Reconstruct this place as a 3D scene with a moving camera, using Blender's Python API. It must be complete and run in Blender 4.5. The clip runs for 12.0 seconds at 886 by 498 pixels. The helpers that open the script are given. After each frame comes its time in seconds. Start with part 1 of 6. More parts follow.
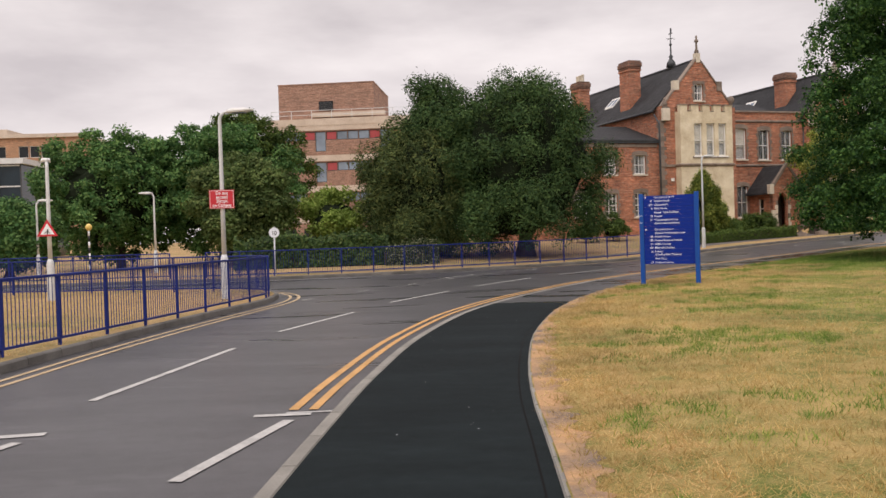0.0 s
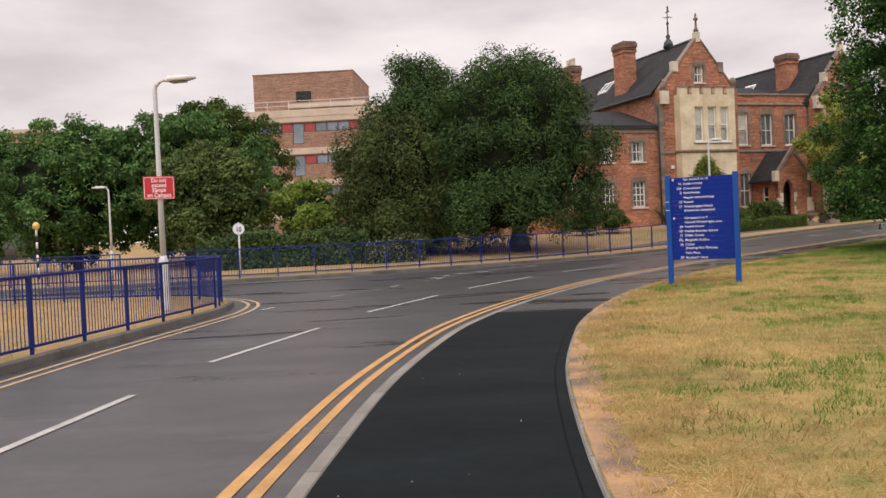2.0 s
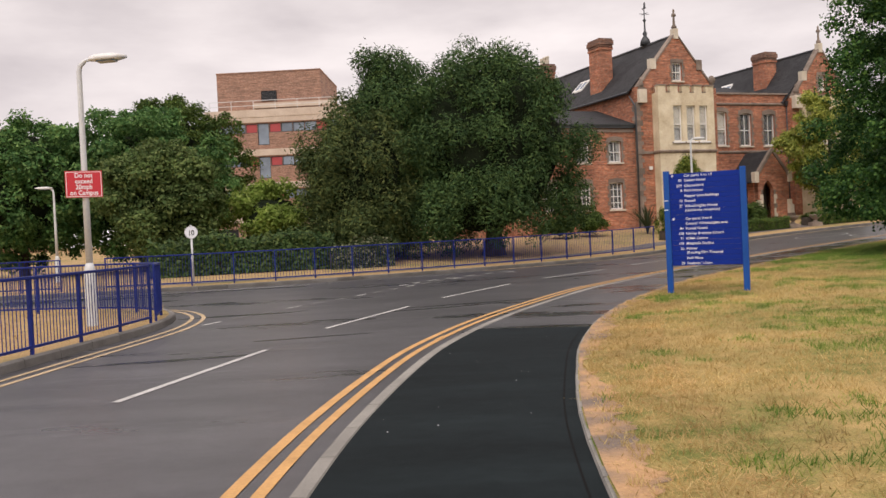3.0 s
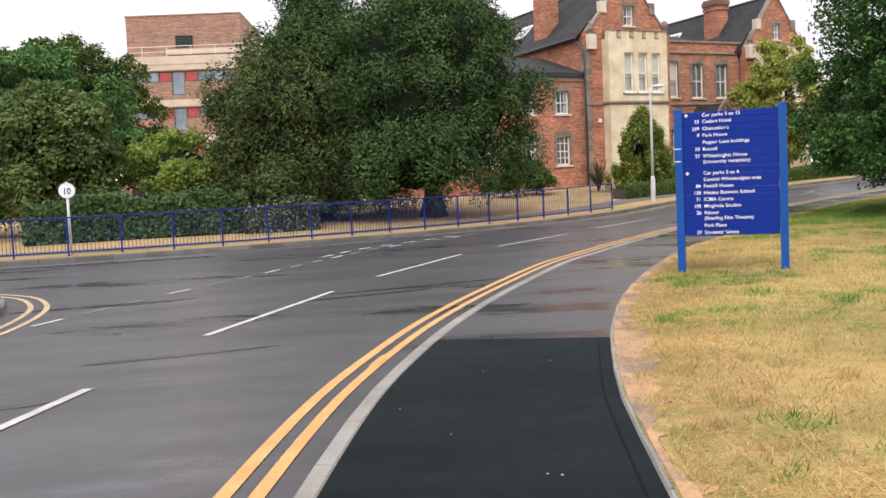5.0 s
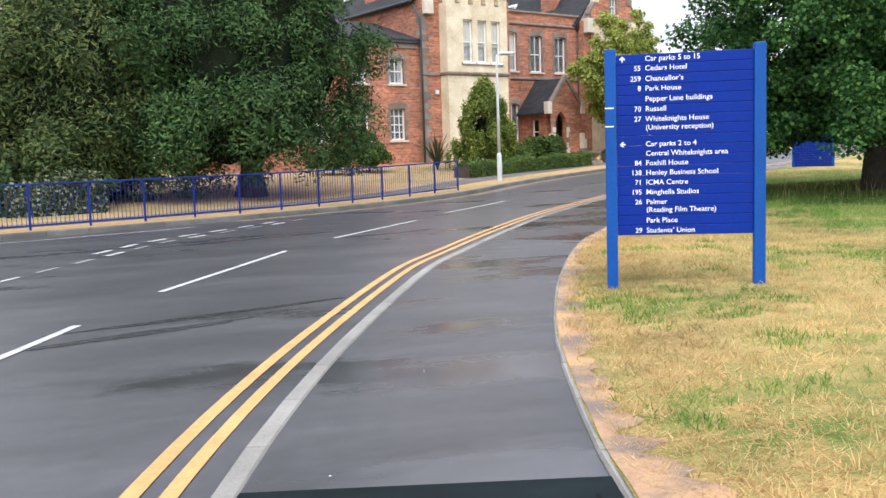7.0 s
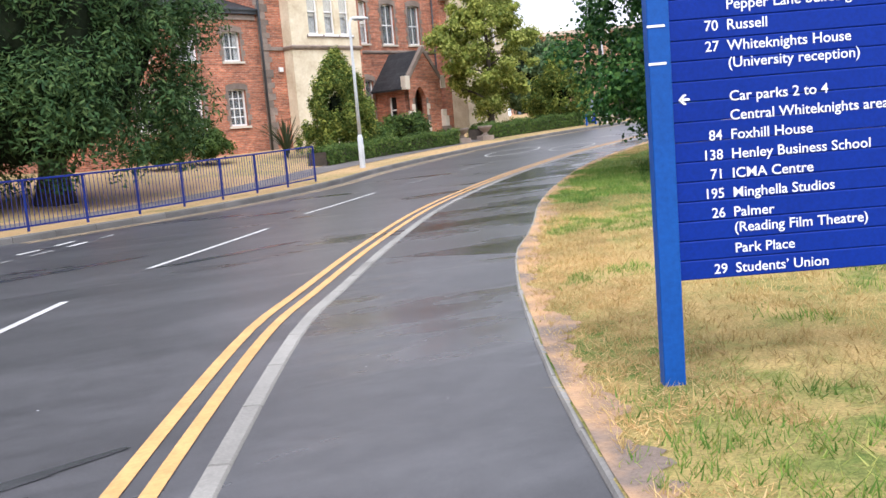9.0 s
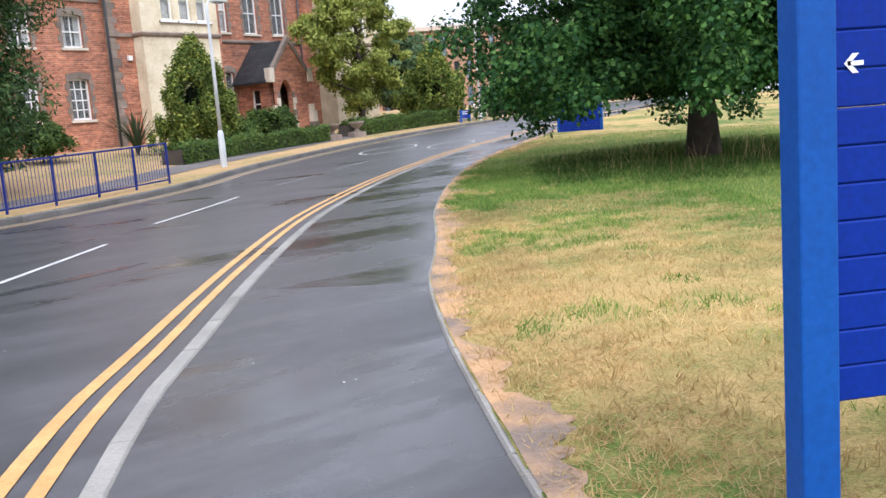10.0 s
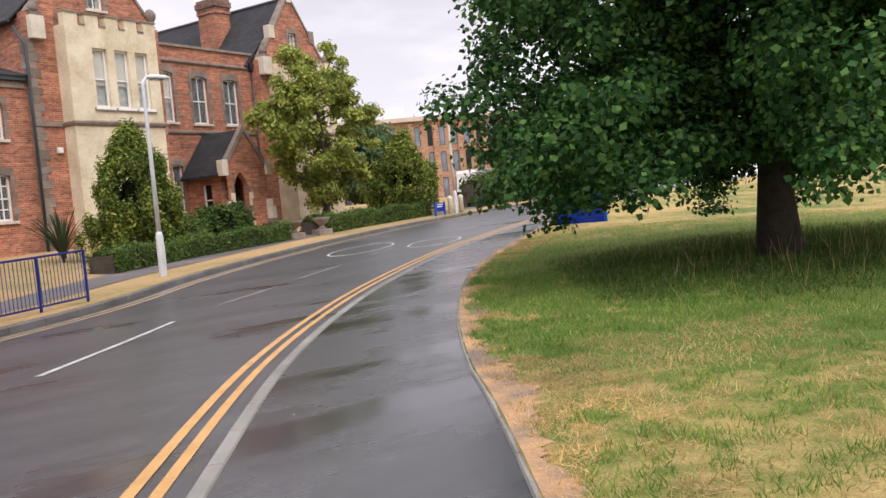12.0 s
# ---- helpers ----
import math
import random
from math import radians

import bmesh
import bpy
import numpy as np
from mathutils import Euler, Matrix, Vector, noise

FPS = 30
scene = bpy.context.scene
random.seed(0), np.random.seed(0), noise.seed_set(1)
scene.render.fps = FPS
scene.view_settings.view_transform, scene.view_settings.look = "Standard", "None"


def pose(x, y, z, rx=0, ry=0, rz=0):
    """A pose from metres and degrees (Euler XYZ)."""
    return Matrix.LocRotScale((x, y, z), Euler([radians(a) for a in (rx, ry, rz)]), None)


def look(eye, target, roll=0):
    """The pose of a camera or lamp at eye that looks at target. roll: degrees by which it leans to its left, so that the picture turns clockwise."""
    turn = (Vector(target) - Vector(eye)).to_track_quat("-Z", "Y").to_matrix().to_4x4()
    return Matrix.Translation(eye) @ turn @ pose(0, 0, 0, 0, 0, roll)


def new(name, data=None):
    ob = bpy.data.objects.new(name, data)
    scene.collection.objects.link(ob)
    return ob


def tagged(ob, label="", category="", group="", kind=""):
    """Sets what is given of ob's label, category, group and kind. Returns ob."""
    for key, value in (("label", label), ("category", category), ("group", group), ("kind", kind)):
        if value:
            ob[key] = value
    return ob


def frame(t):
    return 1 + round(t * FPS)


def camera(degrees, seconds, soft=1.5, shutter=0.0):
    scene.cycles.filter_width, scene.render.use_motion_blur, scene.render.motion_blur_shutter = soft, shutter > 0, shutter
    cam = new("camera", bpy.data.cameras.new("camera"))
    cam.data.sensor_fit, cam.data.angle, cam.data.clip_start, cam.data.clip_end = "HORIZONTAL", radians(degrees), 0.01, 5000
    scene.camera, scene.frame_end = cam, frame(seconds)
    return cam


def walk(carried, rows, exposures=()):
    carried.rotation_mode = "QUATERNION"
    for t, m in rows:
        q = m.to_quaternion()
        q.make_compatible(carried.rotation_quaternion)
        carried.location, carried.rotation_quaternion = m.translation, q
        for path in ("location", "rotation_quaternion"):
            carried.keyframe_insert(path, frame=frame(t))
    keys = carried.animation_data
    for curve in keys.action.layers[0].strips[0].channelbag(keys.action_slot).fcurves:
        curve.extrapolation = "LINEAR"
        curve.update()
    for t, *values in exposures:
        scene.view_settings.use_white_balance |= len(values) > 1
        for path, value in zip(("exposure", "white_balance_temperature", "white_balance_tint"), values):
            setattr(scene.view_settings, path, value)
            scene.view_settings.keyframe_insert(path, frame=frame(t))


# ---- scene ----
cam = camera(52.7, 12.0)
PATH = [
    (0, (0.853, 0.63, 1.511), (0.773, 2.628, 1.482), -1.8),
    (0.5, (0.766, 1.485, 1.512), (0.677, 3.483, 1.533), -1.6),
    (1, (0.726, 2.456, 1.498), (0.611, 4.452, 1.486), -1.3),
    (1.5, (0.697, 3.57, 1.47), (0.636, 5.569, 1.462), -1.8),
    (2, (0.623, 4.593, 1.472), (0.577, 6.592, 1.431), -2.6),
    (2.5, (0.523, 5.765, 1.473), (0.516, 7.764, 1.422), -3.0),
    (3, (0.555, 6.896, 1.456), (0.576, 8.896, 1.42), -2.7),
    (3.2, (0.542, 7.352, 1.453), (0.565, 9.351, 1.4), -2.7),
    (4.8, (0.55, 11.072, 1.493), (0.724, 13.06, 1.357), -2.2),
    (5, (0.534, 11.517, 1.484), (0.704, 13.505, 1.346), -2.7),
    (5.5, (0.573, 12.669, 1.478), (0.845, 14.644, 1.309), -2.6),
    (6, (0.662, 13.788, 1.461), (1.072, 15.738, 1.295), -2.4),
    (6.5, (0.809, 14.963, 1.466), (1.274, 16.901, 1.289), -1.5),
    (7, (1.002, 16.113, 1.444), (1.554, 18.024, 1.24), -1.9),
    (7.2, (1.083, 16.568, 1.45), (1.688, 18.465, 1.262), -1.8),
    (8.8, (2.051, 20.291, 1.467), (2.849, 22.106, 1.2), -5.2),
    (9, (2.202, 20.714, 1.455), (3.052, 22.506, 1.193), -4.7),
    (9.5, (2.636, 21.832, 1.472), (3.652, 23.534, 1.205), -3.3),
    (10, (3.019, 22.874, 1.45), (4.125, 24.515, 1.158), -4.3),
    (10.5, (3.487, 24.121, 1.488), (4.658, 25.729, 1.274), -5.0),
    (11, (4.003, 25.213, 1.47), (5.176, 26.826, 1.317), -5.0),
    (11.5, (4.531, 26.14, 1.526), (5.665, 27.786, 1.453), -5.1),
    (12, (5.098, 27.178, 1.515), (6.303, 28.771, 1.42), -5.3),
]
walk(cam, [(t, look(eye, target, roll)) for t, eye, target, roll in PATH],
     [(0, 0.06, 6750, 15), (3.0, 0.15, 6850, 16), (5.0, 0.66, 6350, 12), (5.5, 0.9, 6100, 10), (7.0, 0.96, 5800, 9), (9.0, 1.02, 5750, 12), (9.5, 0.97, 5750, 13), (10.5, 0.92, 5450, 9), (11.0, 0.88, 5550, 8), (11.5, 0.44, 5900, 8), (12, 0.56, 6250, 15)])


# ---------------- world and light ----------------
world = bpy.data.worlds.new("overcast")
scene.world = world
world.use_nodes = True
wn, wl = world.node_tree.nodes, world.node_tree.links
wn.clear()
w_out = wn.new("ShaderNodeOutputWorld")
w_bg = wn.new("ShaderNodeBackground")
w_sky = wn.new("ShaderNodeTexSky")
w_sky.sky_type = "NISHITA"
w_sky.sun_disc = False
w_sky.sun_elevation, w_sky.sun_rotation = radians(54), radians(198)
w_tc = wn.new("ShaderNodeTexCoord")
w_map = wn.new("ShaderNodeMapping")
w_map.inputs["Scale"].default_value = (1.0, 1.0, 3.2)
w_n = wn.new("ShaderNodeTexNoise")
w_n.inputs["Scale"].default_value, w_n.inputs["Detail"].default_value = 2.6, 6.0
w_n.inputs["Roughness"].default_value = 0.52
w_ramp = wn.new("ShaderNodeValToRGB")
w_ramp.color_ramp.elements[0].position, w_ramp.color_ramp.elements[0].color = 0.38, (6.4, 6.05, 6.2, 1)
w_ramp.color_ramp.elements[1].position, w_ramp.color_ramp.elements[1].color = 0.68, (10.4, 10.0, 9.95, 1)
w_mix = wn.new("ShaderNodeMix")
w_mix.data_type = "RGBA"
w_mix.inputs["Factor"].default_value = 0.93
wl.new(w_tc.outputs["Generated"], w_map.inputs["Vector"])
wl.new(w_map.outputs["Vector"], w_n.inputs["Vector"])
wl.new(w_n.outputs["Fac"], w_ramp.inputs["Fac"])
wl.new(w_sky.outputs["Color"], w_mix.inputs["A"])
wl.new(w_ramp.outputs["Color"], w_mix.inputs["B"])
# an overcast sky: pale at the horizon, a grey bank above it, brightest overhead
w_sep = wn.new("ShaderNodeSeparateXYZ")
w_up = wn.new("ShaderNodeValToRGB")
w_up.color_ramp.elements.new(0.26)
for e, (at, v) in zip(w_up.color_ramp.elements, ((0.0, 0.76), (0.26, 0.59), (1.0, 1.03))):
    e.position, e.color = at, (v, v, v, 1)
w_lum = wn.new("ShaderNodeMix")
w_lum.data_type, w_lum.blend_type = "RGBA", "MULTIPLY"
w_lum.inputs["Factor"].default_value = 1.0
wl.new(w_tc.outputs["Generated"], w_sep.inputs["Vector"])
wl.new(w_sep.outputs["Z"], w_up.inputs["Fac"])
wl.new(w_mix.outputs["Result"], w_lum.inputs["A"])
wl.new(w_up.outputs["Color"], w_lum.inputs["B"])
wl.new(w_lum.outputs["Result"], w_bg.inputs["Color"])
wl.new(w_bg.outputs["Background"], w_out.inputs["Surface"])
w_bg.inputs["Strength"].default_value = 0.15

sun = new("sun", bpy.data.lights.new("sun", "SUN"))
sun.data.energy, sun.data.angle, sun.data.color = 1.5, radians(45), (1.0, 0.96, 0.9)
sun.matrix_world = look((0, 0, 60), (13, 41, 0))


# ---------------- materials ----------------
def nodes_of(name):
    m = bpy.data.materials.new(name)
    m.use_nodes = True
    return m, m.node_tree.nodes, m.node_tree.links, m.node_tree.nodes["Principled BSDF"]


def noise_node(n, l, vec, scale, detail=4.0, rough=0.55):
    t = n.new("ShaderNodeTexNoise")
    t.inputs["Scale"].default_value, t.inputs["Detail"].default_value, t.inputs["Roughness"].default_value = scale, detail, rough
    l.new(vec, t.inputs["Vector"])
    return t.outputs["Fac"]


def ramp_node(n, l, fac, *stops):
    r = n.new("ShaderNodeValToRGB")
    while len(r.color_ramp.elements) < len(stops):
        r.color_ramp.elements.new(0.5)
    for e, (p, c) in zip(r.color_ramp.elements, stops):
        e.position, e.color = p, (*c, 1) if len(c) == 3 else c
    l.new(fac, r.inputs["Fac"])
    return r.outputs["Color"]


def mix_node(n, l, fac, a, b, how="MIX"):
    m = n.new("ShaderNodeMix")
    m.data_type, m.blend_type = "RGBA", how
    for key, v in (("Factor", fac), ("A", a), ("B", b)):
        if isinstance(v, (int, float)):
            m.inputs[key].default_value = v
        elif isinstance(v, tuple):
            m.inputs[key].default_value = (*v, 1)
        else:
            l.new(v, m.inputs[key])
    return m.outputs["Result"]


def bump_node(n, l, height, bsdf, strength=0.3, distance=0.01):
    b = n.new("ShaderNodeBump")
    b.inputs["Strength"].default_value, b.inputs["Distance"].default_value = strength, distance
    l.new(height, b.inputs["Height"])
    l.new(b.outputs["Normal"], bsdf.inputs["Normal"])


def surface(name, a, b, big=0.8, fine=25.0, rough=0.7, bump=0.2, metal=0.0, rand=0.0, spread=0.12, dist=0.01, spec=0.5):
    """Two tones at a large and a fine scale, with relief; rand: how far each object's tone varies."""
    m, n, l, p = nodes_of(name)
    vec = n.new("ShaderNodeNewGeometry").outputs["Position"]
    c = ramp_node(n, l, noise_node(n, l, vec, big), (0.5 - spread * 2, a), (0.5 + spread * 2, b))
    f = noise_node(n, l, vec, fine, 5.0, 0.6)
    c = mix_node(n, l, 0.5, c, ramp_node(n, l, f, (0.3, (0.36, 0.36, 0.36)), (0.7, (0.64, 0.64, 0.64))), "OVERLAY")
    if rand:
        r = n.new("ShaderNodeObjectInfo").outputs["Random"]
        k = ramp_node(n, l, r, (0.0, (1 - rand,) * 3), (1.0, (1 + rand,) * 3))
        c = mix_node(n, l, 1.0, c, k, "MULTIPLY")
    l.new(c, p.inputs["Base Color"])
    p.inputs["Roughness"].default_value, p.inputs["Metallic"].default_value = rough, metal
    p.inputs["Specular IOR Level"].default_value = spec
    bump_node(n, l, f, p, bump, dist)
    return m


def asphalt(name, a, b, wet, stone=180.0, rough_dry=0.75, spec=0.5, rough_wet=0.2):
    """Bitumen with aggregate grain; wet: how much of it lies under a thin film of water."""
    m, n, l, p = nodes_of(name)
    vec = n.new("ShaderNodeNewGeometry").outputs["Position"]
    mp = n.new("ShaderNodeMapping")
    mp.inputs["Rotation"].default_value = (0, 0, radians(-20))
    mp.inputs["Scale"].default_value = (0.42, 1.25, 1.0)
    l.new(vec, mp.inputs["Vector"])
    big = noise_node(n, l, mp.outputs["Vector"], 0.55, 5.0, 0.6)
    mid = noise_node(n, l, vec, 7.0, 4.0)
    grain = noise_node(n, l, vec, stone, 2.0, 0.7)
    broad = noise_node(n, l, mp.outputs["Vector"], 0.9, 6.0, 0.7)
    c = ramp_node(n, l, mix_node(n, l, 0.5, mid, broad), (0.34, a), (0.66, b))
    c = mix_node(n, l, 0.8, c, ramp_node(n, l, broad, (0.34, (0.35,) * 3), (0.66, (0.65,) * 3)), "OVERLAY")
    c = mix_node(n, l, 0.75, c, ramp_node(n, l, grain, (0.35, (0.28,) * 3), (0.7, (0.72,) * 3)), "OVERLAY")
    film = ramp_node(n, l, big, (0.62 - wet, (0, 0, 0)), (0.72 - wet, (1, 1, 1)))
    c = mix_node(n, l, mix_node(n, l, 1.0, film, (0.32, 0.32, 0.32), "MULTIPLY"), c, mix_node(n, l, 1.0, c, (0.42, 0.43, 0.46), "MULTIPLY"))
    l.new(c, p.inputs["Base Color"])
    l.new(mix_node(n, l, film, (rough_dry,) * 3, (rough_wet,) * 3), p.inputs["Roughness"])
    p.inputs["Specular IOR Level"].default_value = spec
    bump_node(n, l, mix_node(n, l, film, mix_node(n, l, 0.5, grain, mid), (0.5, 0.5, 0.5)), p, 0.35, 0.004)
    return m


def turf(name, straw, green, earth, lush=0.5, tree_green_shade=None):
    """Parched lawn: straw and green in drifts with bare spots; last argument: a tree with greener ground, its shade put
    in the colour.
    """
    m, n, l, p = nodes_of(name)
    vec = n.new("ShaderNodeNewGeometry").outputs["Position"]
    drift = noise_node(n, l, vec, 0.22, 6.0, 0.62)
    tuft = noise_node(n, l, vec, 3.0, 6.0, 0.7)
    fine = noise_node(n, l, vec, 60.0, 4.0, 0.7)
    both = mix_node(n, l, 0.42, drift, tuft)
    if tree_green_shade:
        far = n.new("ShaderNodeVectorMath")
        far.operation = "DISTANCE"
        far.inputs[1].default_value = (*tree_green_shade, 0.3)
        l.new(vec, far.inputs[0])
        near = n.new("ShaderNodeMapRange")
        near.inputs["From Min"].default_value, near.inputs["From Max"].default_value = 4.0, 11.0
        near.inputs["To Min"].default_value, near.inputs["To Max"].default_value = 0.24, 0.0
        l.new(far.outputs["Value"], near.inputs["Value"])
        both = mix_node(n, l, 1.0, both, near.outputs["Result"], "ADD")
    c = ramp_node(n, l, both, (lush - 0.07, straw), (lush + 0.015, tuple(0.55 * s + 0.45 * g for s, g in zip(straw, green))), (lush + 0.09, green))
    c = mix_node(n, l, ramp_node(n, l, tuft, (0.60, (0, 0, 0)), (0.78, (0.5, 0.5, 0.5))), c, earth)
    c = mix_node(n, l, 0.85, c, ramp_node(n, l, fine, (0.3, (0.25,) * 3), (0.72, (0.75,) * 3)), "OVERLAY")
    l.new(c, p.inputs["Base Color"])
    p.inputs["Roughness"].default_value = 0.9
    p.inputs["Specular IOR Level"].default_value = 0.15
    bump_node(n, l, mix_node(n, l, 0.5, fine, tuft), p, 0.9, 0.03)
    return m


def foliage(name, dark, mid, light, through_light=0.25, rough=0.75):
    """Leaves that differ one from another and let some light through."""
    m, n, l, p = nodes_of(name)
    g = n.new("ShaderNodeNewGeometry")
    c = ramp_node(n, l, g.outputs["Random Per Island"], (0.0, dark), (0.55, mid), (1.0, light))
    k = ramp_node(n, l, noise_node(n, l, g.outputs["Position"], 0.6, 3.0), (0.32, (0.72, 0.74, 0.7)), (0.68, (1.28, 1.24, 1.1)))
    c = mix_node(n, l, 1.0, c, k, "MULTIPLY")
    l.new(c, p.inputs["Base Color"])
    p.inputs["Roughness"].default_value = rough
    p.inputs["Specular IOR Level"].default_value = 0.18
    t = n.new("ShaderNodeBsdfTranslucent")
    l.new(c, t.inputs["Color"])
    mx = n.new("ShaderNodeMixShader")
    mx.inputs["Fac"].default_value = through_light
    l.new(p.outputs["BSDF"], mx.inputs[1])
    l.new(t.outputs["BSDF"], mx.inputs[2])
    l.new(mx.outputs["Shader"], n["Material Output"].inputs["Surface"])
    return m


def brickwork(name, a, b, mortar, grime=0.35, scale=1.0):
    """Courses of 75 mm with 10 mm joints, weathered in patches."""
    m, n, l, p = nodes_of(name)
    tc = n.new("ShaderNodeTexCoord")
    sep = n.new("ShaderNodeSeparateXYZ")
    l.new(tc.outputs["Object"], sep.inputs["Vector"])
    add = n.new("ShaderNodeMath")
    l.new(sep.outputs["X"], add.inputs[0])
    l.new(sep.outputs["Y"], add.inputs[1])
    comb = n.new("ShaderNodeCombineXYZ")
    l.new(add.outputs["Value"], comb.inputs["X"])
    l.new(sep.outputs["Z"], comb.inputs["Y"])
    br = n.new("ShaderNodeTexBrick")
    br.inputs["Scale"].default_value = scale
    br.inputs["Brick Width"].default_value, br.inputs["Row Height"].default_value = 0.225, 0.075
    br.inputs["Mortar Size"].default_value, br.inputs["Mortar Smooth"].default_value = 0.011, 0.2
    br.inputs["Color1"].default_value, br.inputs["Color2"].default_value, br.inputs["Mortar"].default_value = (*a, 1), (*b, 1), (*mortar, 1)
    l.new(comb.outputs["Vector"], br.inputs["Vector"])
    vec = tc.outputs["Object"]
    patch = noise_node(n, l, vec, 0.9, 6.0, 0.65)
    c = mix_node(n, l, 1.0, br.outputs["Color"], ramp_node(n, l, patch, (0.3, (1 - grime,) * 3), (0.72, (1.22, 1.16, 1.1))), "MULTIPLY")
    mp = n.new("ShaderNodeMapping")
    mp.inputs["Scale"].default_value = (0.9, 0.9, 9.0)
    l.new(vec, mp.inputs["Vector"])
    course = noise_node(n, l, mp.outputs["Vector"], 1.2, 5.0, 0.75)
    c = mix_node(n, l, 0.8, c, ramp_node(n, l, course, (0.36, (0.27,) * 3), (0.64, (0.73,) * 3)), "OVERLAY")
    blotch = noise_node(n, l, vec, 6.0, 4.0, 0.6)
    c = mix_node(n, l, 0.6, c, ramp_node(n, l, blotch, (0.32, (0.3,) * 3), (0.7, (0.7,) * 3)), "OVERLAY")
    l.new(c, p.inputs["Base Color"])
    p.inputs["Roughness"].default_value = 0.88
    bump_node(n, l, br.outputs["Fac"], p, 0.5, -0.006)
    return m


def slates(name, a, b):
    """Roof slates in rows, some paler, with lichen."""
    m, n, l, p = nodes_of(name)
    tc = n.new("ShaderNodeTexCoord")
    sep = n.new("ShaderNodeSeparateXYZ")
    l.new(tc.outputs["Object"], sep.inputs["Vector"])
    add = n.new("ShaderNodeMath")
    l.new(sep.outputs["X"], add.inputs[0])
    l.new(sep.outputs["Y"], add.inputs[1])
    comb = n.new("ShaderNodeCombineXYZ")
    l.new(add.outputs["Value"], comb.inputs["X"])
    l.new(sep.outputs["Z"], comb.inputs["Y"])
    br = n.new("ShaderNodeTexBrick")
    br.inputs["Scale"].default_value = 1.0
    br.inputs["Brick Width"].default_value, br.inputs["Row Height"].default_value = 0.3, 0.16
    br.inputs["Mortar Size"].default_value = 0.006
    br.inputs["Color1"].default_value, br.inputs["Color2"].default_value, br.inputs["Mortar"].default_value = (*a, 1), (*b, 1), (0.012, 0.012, 0.014, 1)
    l.new(comb.outputs["Vector"], br.inputs["Vector"])
    c = mix_node(n, l, 1.0, br.outputs["Color"], ramp_node(n, l, noise_node(n, l, tc.outputs["Object"], 0.7, 6.0, 0.65), (0.3, (0.7,) * 3), (0.7, (1.35, 1.33, 1.28))), "MULTIPLY")
    l.new(c, p.inputs["Base Color"])
    p.inputs["Roughness"].default_value = 0.78
    p.inputs["Specular IOR Level"].default_value = 0.3
    bump_node(n, l, br.outputs["Fac"], p, 0.6, -0.01)
    return m


def glass(name, tint=(0.02, 0.024, 0.028), rough=0.03):
    m, n, l, p = nodes_of(name)
    vec = n.new("ShaderNodeNewGeometry").outputs["Position"]
    l.new(ramp_node(n, l, noise_node(n, l, vec, 0.5), (0.3, tuple(0.6 * v for v in tint)), (0.7, tuple(1.4 * v for v in tint))), p.inputs["Base Color"])
    p.inputs["Roughness"].default_value = rough
    p.inputs["Specular IOR Level"].default_value = 0.35
    return m


M = {}
M["asphalt"] = asphalt("road_asphalt", (0.044, 0.0428, 0.0458), (0.07, 0.068, 0.072), 0.06, 180.0, 0.37)
M["footway"] = asphalt("footway_asphalt", (0.04, 0.04, 0.0425), (0.061, 0.0602, 0.063), 0.1, 220.0, 0.42)
M["footway_wet"] = asphalt("rain_wet_footway", (0.036, 0.037, 0.04), (0.056, 0.057, 0.061), 0.15, 220.0, 0.3, rough_wet=0.16)
M["fresh"] = asphalt("fresh_bitumen", (0.005, 0.0092, 0.0105), (0.0095, 0.0148, 0.0165), -0.3, 240.0, 0.9, 0.14)
M["path"] = asphalt("garden_path", (0.10, 0.09, 0.085), (0.16, 0.14, 0.13), -0.2, 200.0)
M["tar"] = surface("tar_joint", (0.003, 0.003, 0.0032), (0.005, 0.005, 0.0052), 3.0, 60.0, 0.8, 0.2, spec=0.1)
M["yellow"] = surface("yellow_line_paint", (0.44, 0.24, 0.075), (0.62, 0.345, 0.12), 3.0, 40.0, 0.6, 0.3)
M["yellow_old"] = surface("worn_yellow_paint", (0.36, 0.26, 0.14), (0.55, 0.41, 0.25), 3.0, 40.0, 0.65, 0.3)
M["white_line"] = surface("worn_white_paint", (0.32, 0.315, 0.305), (0.56, 0.55, 0.53), 4.0, 45.0, 0.6, 0.3)
M["white_faint"] = surface("nearly_worn_away_paint", (0.085, 0.083, 0.082), (0.3, 0.295, 0.285), 2.6, 30.0, 0.6, 0.3)
M["edging"] = surface("pale_edging_concrete", (0.17, 0.16, 0.145), (0.3, 0.285, 0.255), 1.8, 45.0, 0.85, 0.5, rand=0.12)
M["dead_straw"] = foliage("dead_straw_litter", (0.4, 0.25, 0.11), (0.56, 0.37, 0.18), (0.7, 0.5, 0.28), 0.3, 0.85)
M["kerb"] = surface("kerb_concrete", (0.085, 0.08, 0.072), (0.18, 0.17, 0.155), 1.5, 40.0, 0.8, 0.5, rand=0.15)
M["edge_strip"] = surface("flush_kerb_concrete", (0.18, 0.17, 0.15), (0.28, 0.265, 0.235), 1.5, 60.0, 0.75, 0.4, rand=0.1)
# green round the lime is real growth, its tone deepened for the tree's shade
M["lawn"] = turf("parched_lawn", (0.45, 0.32, 0.13), (0.10, 0.155, 0.03), (0.40, 0.25, 0.12), 0.50, (18.75, 35.8))
M["verge"] = turf("dry_verge", (0.42, 0.285, 0.14), (0.17, 0.18, 0.06), (0.24, 0.17, 0.11), 0.55)
M["soil"] = surface("bare_trodden_soil", (0.19, 0.145, 0.115), (0.5, 0.3, 0.15), 1.7, 34.0, 0.95, 0.9, spread=0.06, dist=0.02)
